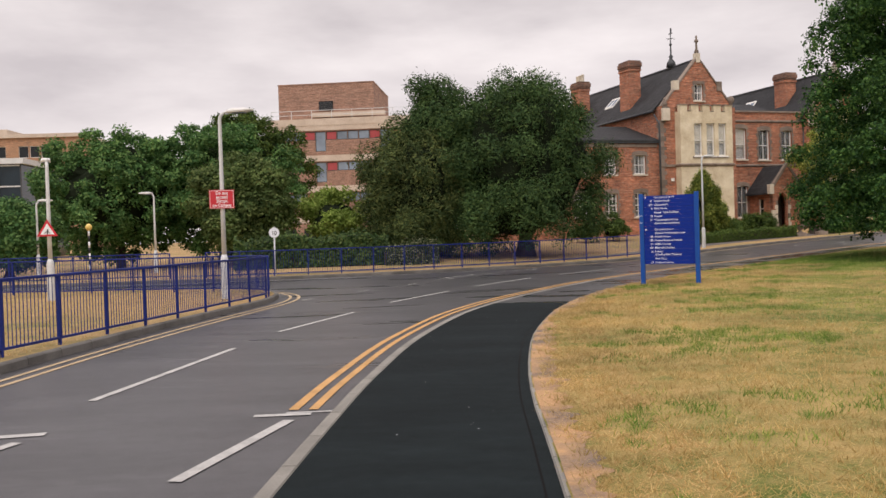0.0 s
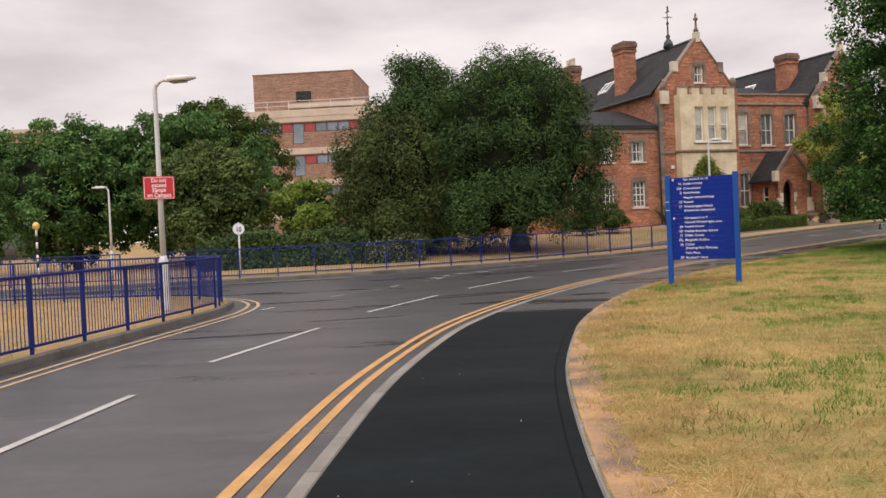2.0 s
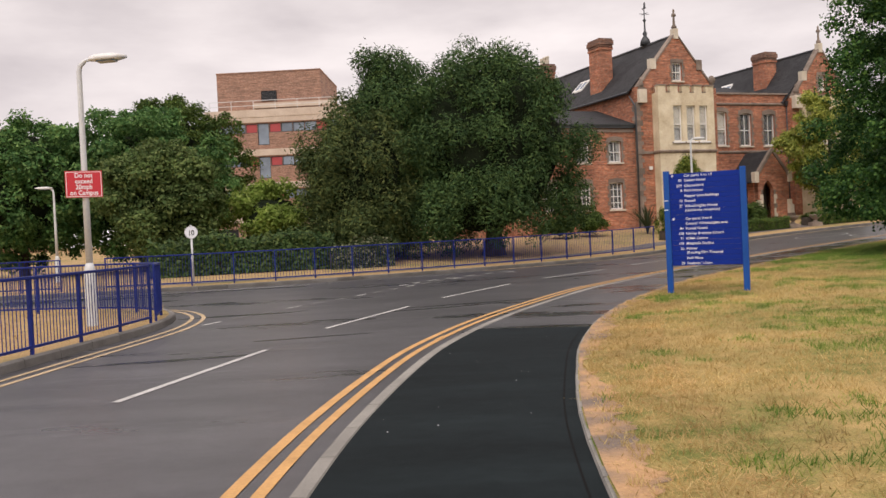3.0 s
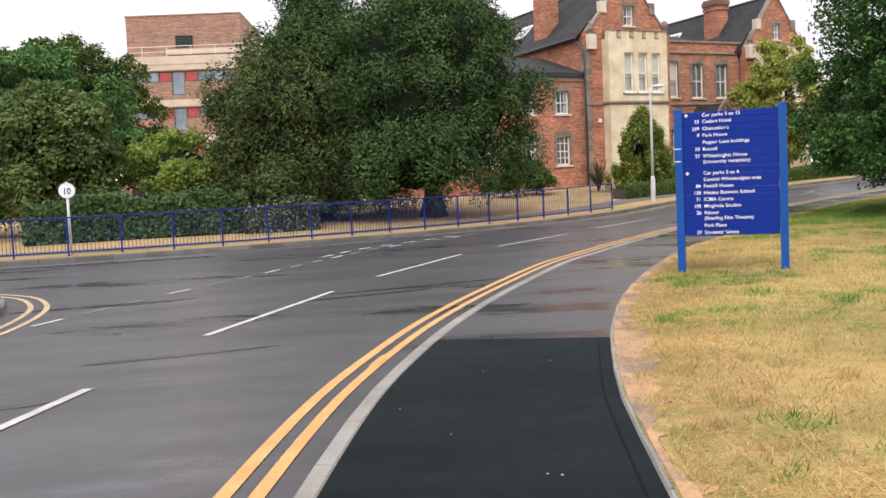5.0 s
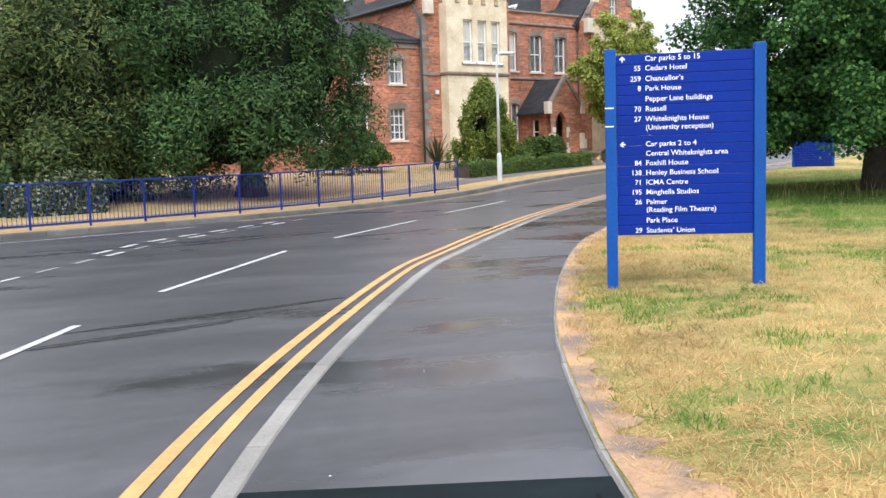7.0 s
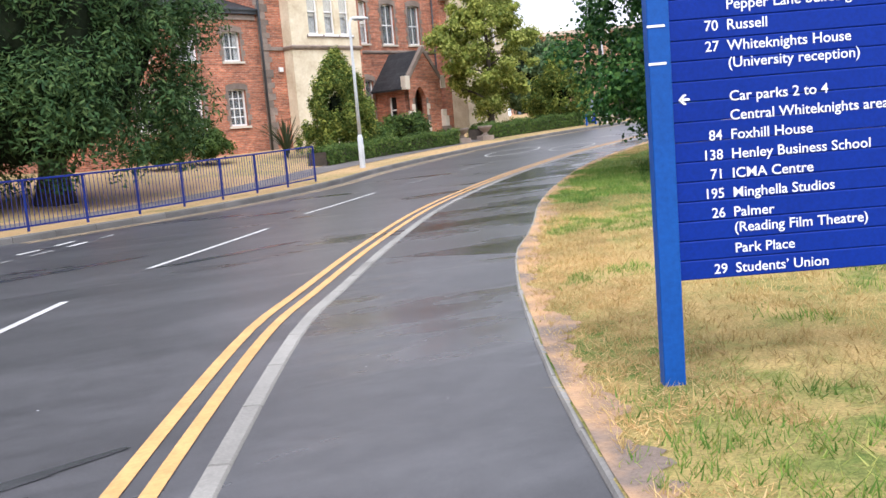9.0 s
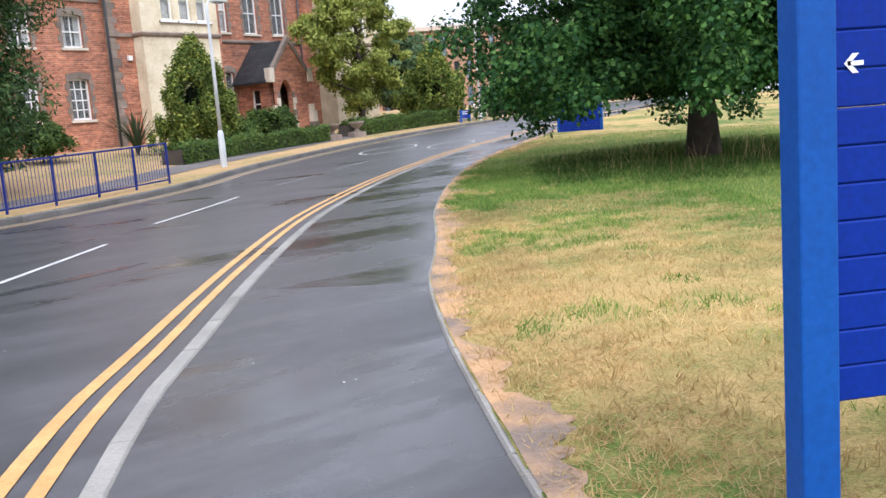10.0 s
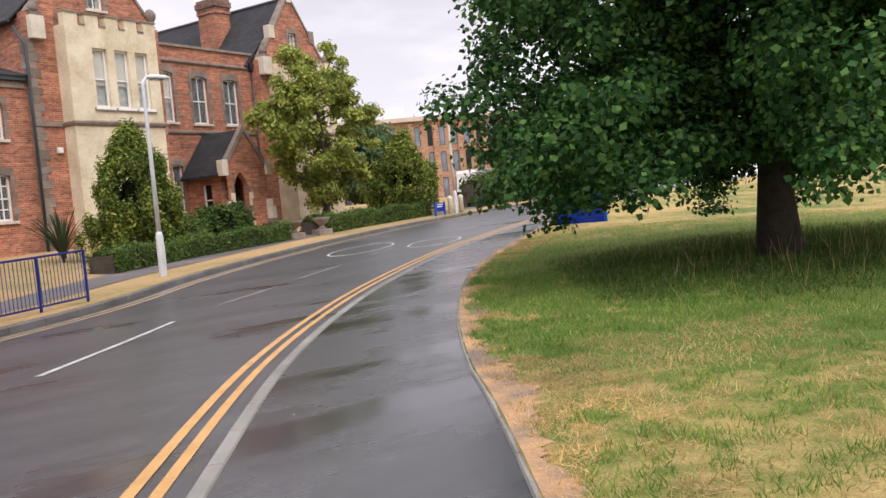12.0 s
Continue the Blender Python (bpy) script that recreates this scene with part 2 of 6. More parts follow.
M["straw"] = foliage("straw_blades", (0.37, 0.265, 0.11), (0.52, 0.39, 0.18), (0.64, 0.51, 0.27), 0.4, 0.85)
M["blade"] = foliage("green_blades", (0.2, 0.25, 0.06), (0.32, 0.36, 0.1), (0.48, 0.47, 0.17), 0.45, 0.75)
# dark green long grass, deepened further for the shade below the lime
M["shade_blade"] = foliage("shaded_long_grass", (0.04, 0.085, 0.018), (0.07, 0.14, 0.028), (0.13, 0.2, 0.05), 0.35, 0.7)
M["blue"] = surface("blue_gloss_paint", (0.002, 0.02, 0.215), (0.003, 0.027, 0.27), 1.0, 50.0, 0.55, 0.06, spec=0.18)
M["blue_post"] = surface("light_blue_post_paint", (0.006, 0.062, 0.28), (0.01, 0.084, 0.36), 1.0, 40.0, 0.5, 0.1, spec=0.25)
M["blue_rail"] = surface("blue_railing_paint", (0.006, 0.016, 0.13), (0.01, 0.026, 0.2), 1.2, 40.0, 0.5, 0.15, spec=0.3)
M["letter"] = surface("white_lettering", (0.78, 0.8, 0.83), (0.84, 0.85, 0.87), 2.0, 80.0, 0.5, 0.02)
M["black"] = surface("black_lettering", (0.015, 0.015, 0.016), (0.025, 0.025, 0.026), 2.0, 60.0, 0.5, 0.05)
M["red_sign"] = surface("red_sign_face", (0.52, 0.022, 0.035), (0.62, 0.035, 0.05), 1.0, 60.0, 0.4, 0.02)
M["galv"] = surface("galvanised_column", (0.54, 0.56, 0.57), (0.68, 0.7, 0.7), 2.0, 30.0, 0.5, 0.1, 0.08)
M["white_metal"] = surface("white_painted_metal", (0.7, 0.71, 0.7), (0.8, 0.8, 0.79), 2.0, 40.0, 0.45, 0.05)
M["brick"] = brickwork("weathered_red_brick", (0.54, 0.185, 0.092), (0.33, 0.105, 0.06), (0.38, 0.28, 0.21))
M["brick_sooty"] = brickwork("sooty_red_brick", (0.26, 0.12, 0.08), (0.15, 0.08, 0.06), (0.2, 0.16, 0.13))
M["brick_mod"] = brickwork("brown_pink_brick", (0.33, 0.19, 0.14), (0.285, 0.16, 0.12), (0.32, 0.23, 0.18), 0.15)
M["brick_orange"] = brickwork("orange_brown_brick", (0.42, 0.235, 0.145), (0.36, 0.2, 0.12), (0.4, 0.28, 0.19), 0.15)
M["stone"] = surface("weathered_quoin_stone", (0.15, 0.118, 0.096), (0.30, 0.24, 0.195), 2.2, 20.0, 0.9, 0.6, rand=0.22)
M["pale_stone"] = surface("pale_dressed_stone", (0.55, 0.49, 0.39), (0.7, 0.63, 0.52), 2.0, 20.0, 0.85, 0.4, rand=0.08)
M["cream"] = surface("stained_cream_render", (0.58, 0.48, 0.32), (0.78, 0.69, 0.51), 1.1, 9.0, 0.85, 0.25, spread=0.09)
M["slate"] = slates("dark_roof_slates", (0.024, 0.025, 0.028), (0.038, 0.039, 0.043))
M["lead"] = surface("lead_and_gutter", (0.03, 0.036, 0.042), (0.06, 0.066, 0.072), 1.5, 20.0, 0.55, 0.2)
M["sash"] = surface("white_sash_paint", (0.76, 0.75, 0.72), (0.84, 0.83, 0.8), 3.0, 40.0, 0.5, 0.05)
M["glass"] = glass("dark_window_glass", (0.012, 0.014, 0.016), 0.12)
M["glass_sky"] = glass("pale_window_glass", (0.2, 0.25, 0.31), 0.08)
M["blind"] = surface("cream_window_blind", (0.5, 0.47, 0.4), (0.62, 0.6, 0.53), 2.0, 20.0, 0.8, 0.1)
M["curtain"] = surface("grey_net_curtain", (0.3, 0.31, 0.3), (0.5, 0.5, 0.48), 6.0, 20.0, 0.9, 0.4)
M["oak"] = surface("dark_oak_door", (0.018, 0.012, 0.009), (0.035, 0.024, 0.018), 3.0, 30.0, 0.6, 0.3)
M["concrete"] = surface("pale_concrete_band", (0.5, 0.41, 0.33), (0.62, 0.53, 0.44), 1.0, 12.0, 0.85, 0.2)
M["panel_red"] = surface("red_spandrel_panel", (0.36, 0.05, 0.055), (0.42, 0.07, 0.075), 1.0, 20.0, 0.45, 0.05)
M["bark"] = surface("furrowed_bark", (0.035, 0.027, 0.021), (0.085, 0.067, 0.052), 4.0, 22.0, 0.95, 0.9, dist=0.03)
# near-black on purpose: the shade inside a crown, put into colour
M["crown_shade"] = surface("painted_crown_shade", (0.008, 0.013, 0.007), (0.02, 0.028, 0.014), 3.0, 9.0, 0.95, 0.9, dist=0.05, spec=0.1)
M["lime_leaf"] = foliage("lime_leaves", (0.014, 0.05, 0.016), (0.04, 0.11, 0.03), (0.115, 0.225, 0.055), 0.28, 0.6)
M["yew_leaf"] = foliage("yew_sprays", (0.024, 0.058, 0.024), (0.058, 0.115, 0.04), (0.1, 0.155, 0.052), 0.12, 0.8)
M["yew_olive"] = foliage("bronzed_yew_sprays", (0.03, 0.056, 0.022), (0.072, 0.108, 0.038), (0.13, 0.15, 0.05), 0.12, 0.8)
M["broad_leaf"] = foliage("broad_leaves", (0.036, 0.1, 0.034), (0.085, 0.19, 0.06), (0.18, 0.29, 0.1), 0.22)
M["olive_leaf"] = foliage("olive_green_leaves", (0.05, 0.09, 0.03), (0.10, 0.155, 0.05), (0.17, 0.215, 0.08), 0.22)
M["maple_leaf"] = foliage("bright_maple_leaves", (0.10, 0.17, 0.03), (0.2, 0.29, 0.06), (0.32, 0.40, 0.12), 0.35)
M["magnolia_leaf"] = foliage("magnolia_leaves", (0.12, 0.17, 0.035), (0.3, 0.35, 0.075), (0.56, 0.57, 0.17), 0.42, 0.5)
M["golden_leaf"] = foliage("golden_yew_sprays", (0.055, 0.1, 0.022), (0.15, 0.21, 0.045), (0.42, 0.43, 0.09), 0.15)
M["hedge_leaf"] = foliage("box_hedge_leaves", (0.03, 0.06, 0.014), (0.065, 0.115, 0.025), (0.13, 0.18, 0.04), 0.2)
M["laurel_leaf"] = foliage("laurel_leaves", (0.016, 0.04, 0.012), (0.04, 0.08, 0.022), (0.1, 0.14, 0.045), 0.15, 0.6)
M["variegated"] = foliage("variegated_leaves", (0.02, 0.04, 0.015), (0.045, 0.07, 0.025), (0.3, 0.3, 0.2), 0.2)
M["lush"] = foliage("lush_grass_blades", (0.08, 0.16, 0.03), (0.14, 0.26, 0.05), (0.24, 0.35, 0.08), 0.45, 0.7)
M["flax"] = foliage("flax_blades", (0.03, 0.045, 0.025), (0.06, 0.08, 0.045), (0.10, 0.12, 0.07), 0.15)
M["far_leaf"] = foliage("distant_leaves", (0.06, 0.11, 0.055), (0.11, 0.175, 0.085), (0.17, 0.24, 0.11), 0.25)
M["car_white"] = surface("white_car_paint", (0.75, 0.76, 0.77), (0.8, 0.8, 0.81), 1.0, 30.0, 0.25, 0.01)
M["tyre"] = surface("black_rubber", (0.015, 0.015, 0.015), (0.03, 0.03, 0.03), 3.0, 40.0, 0.85, 0.3)
M["amber"] = surface("amber_globe", (0.72, 0.5, 0.13), (0.8, 0.58, 0.18), 3.0, 30.0, 0.35, 0.02)
M["dark_glass_wall"] = glass("dark_curtain_wall", (0.012, 0.022, 0.03), 0.1)


# ---------------- mesh helpers ----------------
class Geo:
    """Vertices and faces gathered for one mesh."""

    def __init__(self):
        self.v, self.f = [], []

    def add(self, verts, faces):
        k = len(self.v)
        self.v.extend(tuple(p) for p in verts)
        self.f.extend(tuple(i + k for i in q) for q in faces)
        return self

    def box(self, x0, x1, y0, y1, z0, z1):
        return self.add([(x0, y0, z0), (x1, y0, z0), (x1, y1, z0), (x0, y1, z0), (x0, y0, z1), (x1, y0, z1), (x1, y1, z1), (x0, y1, z1)],
                        [(0, 3, 2, 1), (4, 5, 6, 7), (0, 1, 5, 4), (1, 2, 6, 5), (2, 3, 7, 6), (3, 0, 4, 7)])

    def soft_box(self, x0, x1, y0, y1, z0, z1, b):
        """A box whose four upright edges and top are chamfered."""
        ring = lambda s, z: [(x0 + s + b, y0 + s, z), (x1 - s - b, y0 + s, z), (x1 - s, y0 + s + b, z), (x1 - s, y1 - s - b, z),
                             (x1 - s - b, y1 - s, z), (x0 + s + b, y1 - s, z), (x0 + s, y1 - s - b, z), (x0 + s, y0 + s + b, z)]
        return self.rings([ring(b, z0), ring(0, z0 + b), ring(0, z1 - b), ring(b, z1)], cap=True)

    def rings(self, rows, cap=False, closed=True):
        n = len(rows[0])
        verts = [p for r in rows for p in r]
        faces = []
        for j in range(len(rows) - 1):
            for i in range(n if closed else n - 1):
                k = (i + 1) % n
                faces.append((j * n + i, j * n + k, (j + 1) * n + k, (j + 1) * n + i))
        if cap:
            faces.append(tuple(reversed(range(n))))
            faces.append(tuple((len(rows) - 1) * n + i for i in range(n)))
        return self.add(verts, faces)

    def tube(self, pts, radii, seg=8, cap=True):
        rows = []
        pts = [Vector(p) for p in pts]
        side = None
        for i, p in enumerate(pts):
            d = (pts[min(i + 1, len(pts) - 1)] - pts[max(i - 1, 0)]).normalized()
            if side is None or abs(side.dot(d)) > 0.98:
                side = d.cross(Vector((0, 0, 1)) if abs(d.z) < 0.9 else Vector((1, 0, 0))).normalized()
            side = (side - d * side.dot(d)).normalized()
            up = d.cross(side)
            r = radii[i] if hasattr(radii, "__len__") else radii
            rows.append([p + (side * math.cos(a) + up * math.sin(a)) * r for a in (2 * math.pi * k / seg for k in range(seg))])
        return self.rings(rows, cap)

    def lathe(self, cx, cy, profile, seg=12):
        return self.rings([[(cx + r * math.cos(2 * math.pi * k / seg), cy + r * math.sin(2 * math.pi * k / seg), z) for k in range(seg)] for r, z in profile], True)

    def mesh(self, name):
        me = bpy.data.meshes.new(name)
        me.from_pydata(self.v, [], self.f)
        me.update()
        return me


def fix_normals(me, weld=False):
    bm = bmesh.new()
    bm.from_mesh(me)
    if weld:
        bmesh.ops.remove_doubles(bm, verts=bm.verts, dist=1e-5)
    bmesh.ops.recalc_face_normals(bm, faces=bm.faces)
    bm.to_mesh(me)
    bm.free()
    return me


def part(name, geo, material, parent, label="", smooth=False, at=None, kind=""):
    """One mesh under a thing or a part. geo: a Geo, or a mesh to share."""
    me = fix_normals(geo.mesh(name), name in ("wall", "bay_wall", "porch")) if isinstance(geo, Geo) else geo
    if not me.materials:
        me.materials.append(M[material])
    if smooth and isinstance(geo, Geo):
        me.shade_smooth()
    ob = new(name, me)
    ob.parent = parent
    if at is not None:
        ob.matrix_basis = at
    return tagged(ob, label, kind=kind)


def thing(name, label, category, at, group="", kind=""):
    e = new(name)
    e.empty_display_size = 0.2
    e.matrix_basis = at
    return tagged(e, label, category, group, kind)


def solid(name, geo, material, label, category="", kind="structure", smooth=False, group=""):
    me = fix_normals(geo.mesh(name)) if isinstance(geo, Geo) else geo
    me.materials.append(M[material])
    if smooth:
        me.shade_smooth()
    return tagged(new(name, me), label, category, group, kind)


def bevelled(geo, width, seg=2):
    me = fix_normals(geo.mesh("bevelled"))
    bm = bmesh.new()
    bm.from_mesh(me)
    bmesh.ops.bevel(bm, geom=list(bm.edges), offset=width, segments=seg, affect="EDGES", profile=0.5)
    bm.to_mesh(me)
    bm.free()
    return me


def text_mesh(s, size, align="LEFT", depth=0.001, wide=1.0, bold=0.0):
    """Flat lettering in the xz plane, facing -y, standing on z = 0."""
    cu = bpy.data.curves.new("lettering", "FONT")
    cu.body, cu.size, cu.align_x, cu.resolution_u, cu.extrude, cu.offset = s, size, align, 3, depth, bold
    ob = bpy.data.objects.new("lettering", cu)
    me = bpy.data.meshes.new_from_object(ob)
    bpy.data.objects.remove(ob)
    bpy.data.curves.remove(cu)
    me.transform(Matrix(((wide, 0, 0, 0), (0, 0, -1, 0), (0, 1, 0, 0), (0, 0, 0, 1))))
    return me


# ---------------- plan ----------------
def rise(x, y):
    """Height of the carriageway: level at first, then climbing away to the north-east."""
    q = 0.5 * x + 0.87 * y - 40
    return 0.033 * min(0.5 * (q + math.sqrt(q * q + 16)), 50)


def spline(pts, step=0.5):
    """Points every step along a smooth line through pts."""
    p = [Vector((*q, 0)) for q in pts]
    p = [2 * p[0] - p[1], *p, 2 * p[-1] - p[-2]]
    fine = []
    for i in range(1, len(p) - 2):
        a, b, c, d = p[i - 1], p[i], p[i + 1], p[i + 2]
        for k in range(16):
            t = k / 16
            fine.append(0.5 * (2 * b + (c - a) * t + (2 * a - 5 * b + 4 * c - d) * t * t + (3 * b - a - 3 * c + d) * t ** 3))
    fine.append(p[-2])
    out, left = [fine[0]], step
    for a, b in zip(fine, fine[1:]):
        seg = (b - a).length
        while seg >= left and seg > 0:
            a = a + (b - a) * (left / seg)
            out.append(a)
            seg, left = (b - a).length, step
        left -= seg
    return out


def shifted(line, off):
    """The line moved to its right by off metres."""
    out = []
    for i, p in enumerate(line):
        d = (line[min(i + 1, len(line) - 1)] - line[max(i - 1, 0)]).normalized()
        out.append(p + Vector((d.y, -d.x, 0)) * off)
    return out


def ribbon(geo, line, o0, o1, z, height=rise):
    a, b = shifted(line, o0), shifted(line, o1)
    rows = [[(p.x, p.y, height(p.x, p.y) + z), (q.x, q.y, height(q.x, q.y) + z)] for p, q in zip(a, b)]
    return geo.rings(rows, closed=False)


YELLOW = [(-1.05, -16), (-1, -6), (-0.9, 4), (-0.84, 8.35), (-0.76, 10.6), (-0.54, 13.7), (-0.01, 17.31), (0.55, 19.62), (1.22, 21.73), (2.21, 24.23), (3.65,
          27.47), (4.63, 29.17), (6.46, 32.16), (8.98, 35.91), (11.68, 39.22), (14.6, 42.2), (19.1, 46.1), (23.6, 49.3), (30.2, 53.7), (40, 59.6), (55, 65.5),
          (80, 70), (120, 71)]
LAWN = [(1.2, -16), (1.25, -6), (1.3, 6), (1.3, 8.7), (1.39, 11), (1.61, 13.7), (2.04, 16.5), (2.27, 17.7), (2.62, 19.1), (2.96, 20.3), (3.74, 22.51), (4.71,
        24.72), (5.46, 26.23), (6.2, 27.64), (7.2, 29.35), (8.01, 30.46), (9.19, 32.17), (10.39, 33.98), (12.59, 36.89), (15.61, 40.39), (18.93, 43.48), (24.27,
        47.74), (28.9, 51.2), (36, 55.5), (45, 60), (60, 64.5), (80, 67.5), (120, 68.5)]
ISLAND = [(-5.6, -16), (-5.3, 0), (-5.0, 9), (-4.95, 13), (-4.74, 17), (-4.37, 21), (-4.3, 22.6), (-4.45, 24), (-4.8, 25.2), (-5.6, 26.5), (-7.6, 27.8), (-12, 29.4), (-22, 30.3), (-60, 31)]
FAR = [(-60, 35.5), (-30, 35), (-14, 34.7), (-8, 35.1), (-5, 35.8), (-2.4, 36.8), (0.5, 38.2), (2.4, 39.3), (5.2, 41.0), (7.8, 42.8), (10.4, 45.0), (13.1, 48.0), (16.3, 50.9),
       (20.9, 54.5), (26.5, 58.1), (33, 61.3), (39.7, 64.3), (50, 69), (65, 74.5), (85, 78.5), (120, 79.5)]
yellow_line, lawn_line, island_line, far_line = (spline(c) for c in (YELLOW, LAWN, ISLAND, FAR))


def garden(x, y):
    """Height of the ground behind the far kerb, rising to the house."""
    d, n = 0.9397 * x + 0.342 * y, -0.342 * x + 0.9397 * y
    back = max(0.0, min(1.0, (n - 34.4 - 0.25 * d - 0.8) / 9.0))
    return rise(x, y) + 0.13 + (0.42 * max(0, min(1, (x + 14) / 14))) * back * back * (3 - 2 * back)


edge_xy = np.array([(p.x, p.y) for p in lawn_line[::2]])


def lawn_height(x, y):
    """The lawn lies a little over the footway and swells away from its edge."""
    d = math.sqrt(((edge_xy[:, 0] - x) ** 2 + (edge_xy[:, 1] - y) ** 2).min())
    return rise(x, y) + 0.035 + 0.06 * min(1.0, d / 1.6)


# ground to the horizon
geo = Geo()
radii = [0.5, 8, 16, 30, 50, 75, 110, 160, 240, 400, 800, 1600, 3000]
geo.rings([[(10 + r * math.cos(a), 30 + r * math.sin(a), rise(10 + min(r, 160) * math.cos(a), 30 + min(r, 160) * math.sin(a)) - 0.07)
            for a in (2 * math.pi * k / 96 for k in range(96))] for r in radii], cap=False)
solid("ground", geo, "verge", "dry grassy ground running out to the horizon")

# carriageway: main road and side road in one sheet
geo = Geo()
xs = [-60 + 2.0 * i for i in range(91)]
ys = [-16 + 1.5 * j for j in range(69)]
geo.rings([[(x, y, rise(x, y)) for x in xs] for y in ys], closed=False)
solid("road", geo, "asphalt", "damp grey asphalt road with patches of standing wet")

# footway flush with the road, old surface and a fresh black stretch
def between(geo, la, lb, za, zb, y0, y1, cut0=None, cut1=None, cols=5):
    a = [p for p in la if y0 <= p.y <= y1]
    rows = []
    for p in a:
        q = min(lb, key=lambda s: (s - p).length)
        rows.append([(p.x + (q.x - p.x) * k / cols, p.y + (q.y - p.y) * k / cols, rise(p.x, p.y) + za + (zb - za) * k / cols) for k in range(cols + 1)])
    return geo.rings(rows, closed=False)


strip_line = shifted(yellow_line, 0.49)
solid("footway", between(Geo(), strip_line, lawn_line, 0.012, 0.012, -15.9, 30.6), "footway", "grey asphalt footway, damp towards the bend", smooth=True)
solid("footway_bend", between(Geo(), strip_line, lawn_line, 0.012, 0.012, 30.1, 70), "footway_wet", "darker footway glistening with rain on the bend", smooth=True)
fresh_line = [p for p in spline(YELLOW, 0.25)]
fresh = between(Geo(), shifted(fresh_line, 0.492), spline(LAWN, 0.1), 0.02, 0.02, -15.8, 20.05)
solid("footway_patch", fresh, "fresh", "fresh black bitumen laid over the footway")
seam = ribbon(Geo(), [p for p in spline(LAWN, 0.25) if p.y < 19.6], -0.115, -0.1, 0.0215)
solid("footway_trim", seam, "tar", "thin sealed joint in the fresh bitumen")

# painted lines
geo = ribbon(Geo(), [p for p in yellow_line if p.y > 8.35], -0.045, 0.045, 0.006)
solid("yellow_line_trim", geo, "yellow", "outer painted yellow line along the footway")
geo = ribbon(Geo(), [p for p in yellow_line if p.y > 8.35], 0.135, 0.22, 0.006)
solid("yellow_line_trim", geo, "yellow", "inner painted yellow line along the footway")
geo = ribbon(Geo(), [p for p in spline(YELLOW, 0.1) if 19.0 < p.y < 19.5], 0.115, 0.2, 0.0075)
solid("yellow_line_trim", geo, "yellow", "clumsy overpainted patch on the inner yellow line")
for o in (0.30, 0.52):
    solid("yellow_line_trim", ribbon(Geo(), island_line, o - 0.04, o + 0.04, 0.006), "yellow_old", "faded yellow line round the island kerb")
for o in (0.25, 0.45):
    solid("yellow_line_trim", ribbon(Geo(), [p for p in far_line if p.x > 2], o - 0.035, o + 0.035, 0.006), "yellow_old", "faded yellow line along the far kerb")
solid("white_line_trim", ribbon(Geo(), [p for p in far_line if -30 < p.x < 1], 0.85, 0.93, 0.006), "white_line", "thin white edge line along the far kerb")


def stroke(x0, y0, x1, y1, w, name="road_marking_trim", label="worn white road dash", mat="white_line"):
    d = Vector((x1 - x0, y1 - y0, 0))
    n = max(2, int(d.length / 0.5))
    line = [Vector((x0, y0, 0)) + d * (k / n) for k in range(n + 1)]
    return solid(name, ribbon(Geo(), line, -w / 2, w / 2, 0.007), mat, label)


for x0, y0, x1, y1 in ((-2.97, 9.2, -2.66, 13.2), (-2.5, 15.3, -1.74, 18.8), (-1.24, 21.25, 0.0, 24.87), (0.7, 26.8, 2.56, 30.7), (3.65, 32.55, 6.1, 35.9),
                       (7.4, 37.93, 10.15, 41.1), (11.5, 42.4, 13.4, 43.9), (14.3, 44.7, 16.5, 46.4), (18.2, 47.9, 20.6, 49.7), (22.4, 50.8, 25, 52.6), (27, 53.9, 30, 55.7)):
    stroke(x0, y0, x1, y1, 0.09, mat="white_line" if y0 < 38 else "white_faint")
stroke(-1.12, 6.2, -0.78, 8.05, 0.1)
stroke(-1.13, 8.25, -0.64, 8.3, 0.1, label="white crossbar ending the yellow lines")
stroke(-0.87, 8.36, -0.47, 8.4, 0.05, label="white crossbar ending the yellow lines")
stroke(-3.1, 7.62, -2.7, 7.72, 0.12, label="white crossbar on the road")
stroke(-3.0, 6.4, -2.78, 7.42, 0.1)
give = spline([(-3.62, 22.85), (-2.65, 25.7), (-1.85, 27.6), (-1.0, 29.8), (0.05, 32.4), (0.62, 33.8), (1.5, 35.1), (3.0, 37.1), (4.06, 38.8)], 0.15)
for k in range(0, len(give) - 5, 7):
    a, b = give[k], give[k + 4]
    stroke(a.x, a.y, b.x, b.y, 0.08 if a.y < 30 else 0.12, label="white give-way dash across the side road mouth", mat="white_faint" if k % 3 else "white_line")
for k in range(65, len(give) - 5, 7):
    a, b = give[k] + Vector((-0.35, 0.2, 0)), give[k + 4] + Vector((-0.35, 0.2, 0))
    stroke(a.x, a.y, b.x, b.y, 0.12, label="white give-way dash across the side road mouth")


# ---------------- kerbs, verges and lawn ----------------
def fan(geo, line, cx, cy, height, shares):
    rows = []
    for s in shares:
        rows.append([(p.x + (cx - p.x) * s, p.y + (cy - p.y) * s, 0) for p in line])
    return geo.rings([[(x, y, height(x, y)) for x, y, _ in r] for r in rows], closed=False)


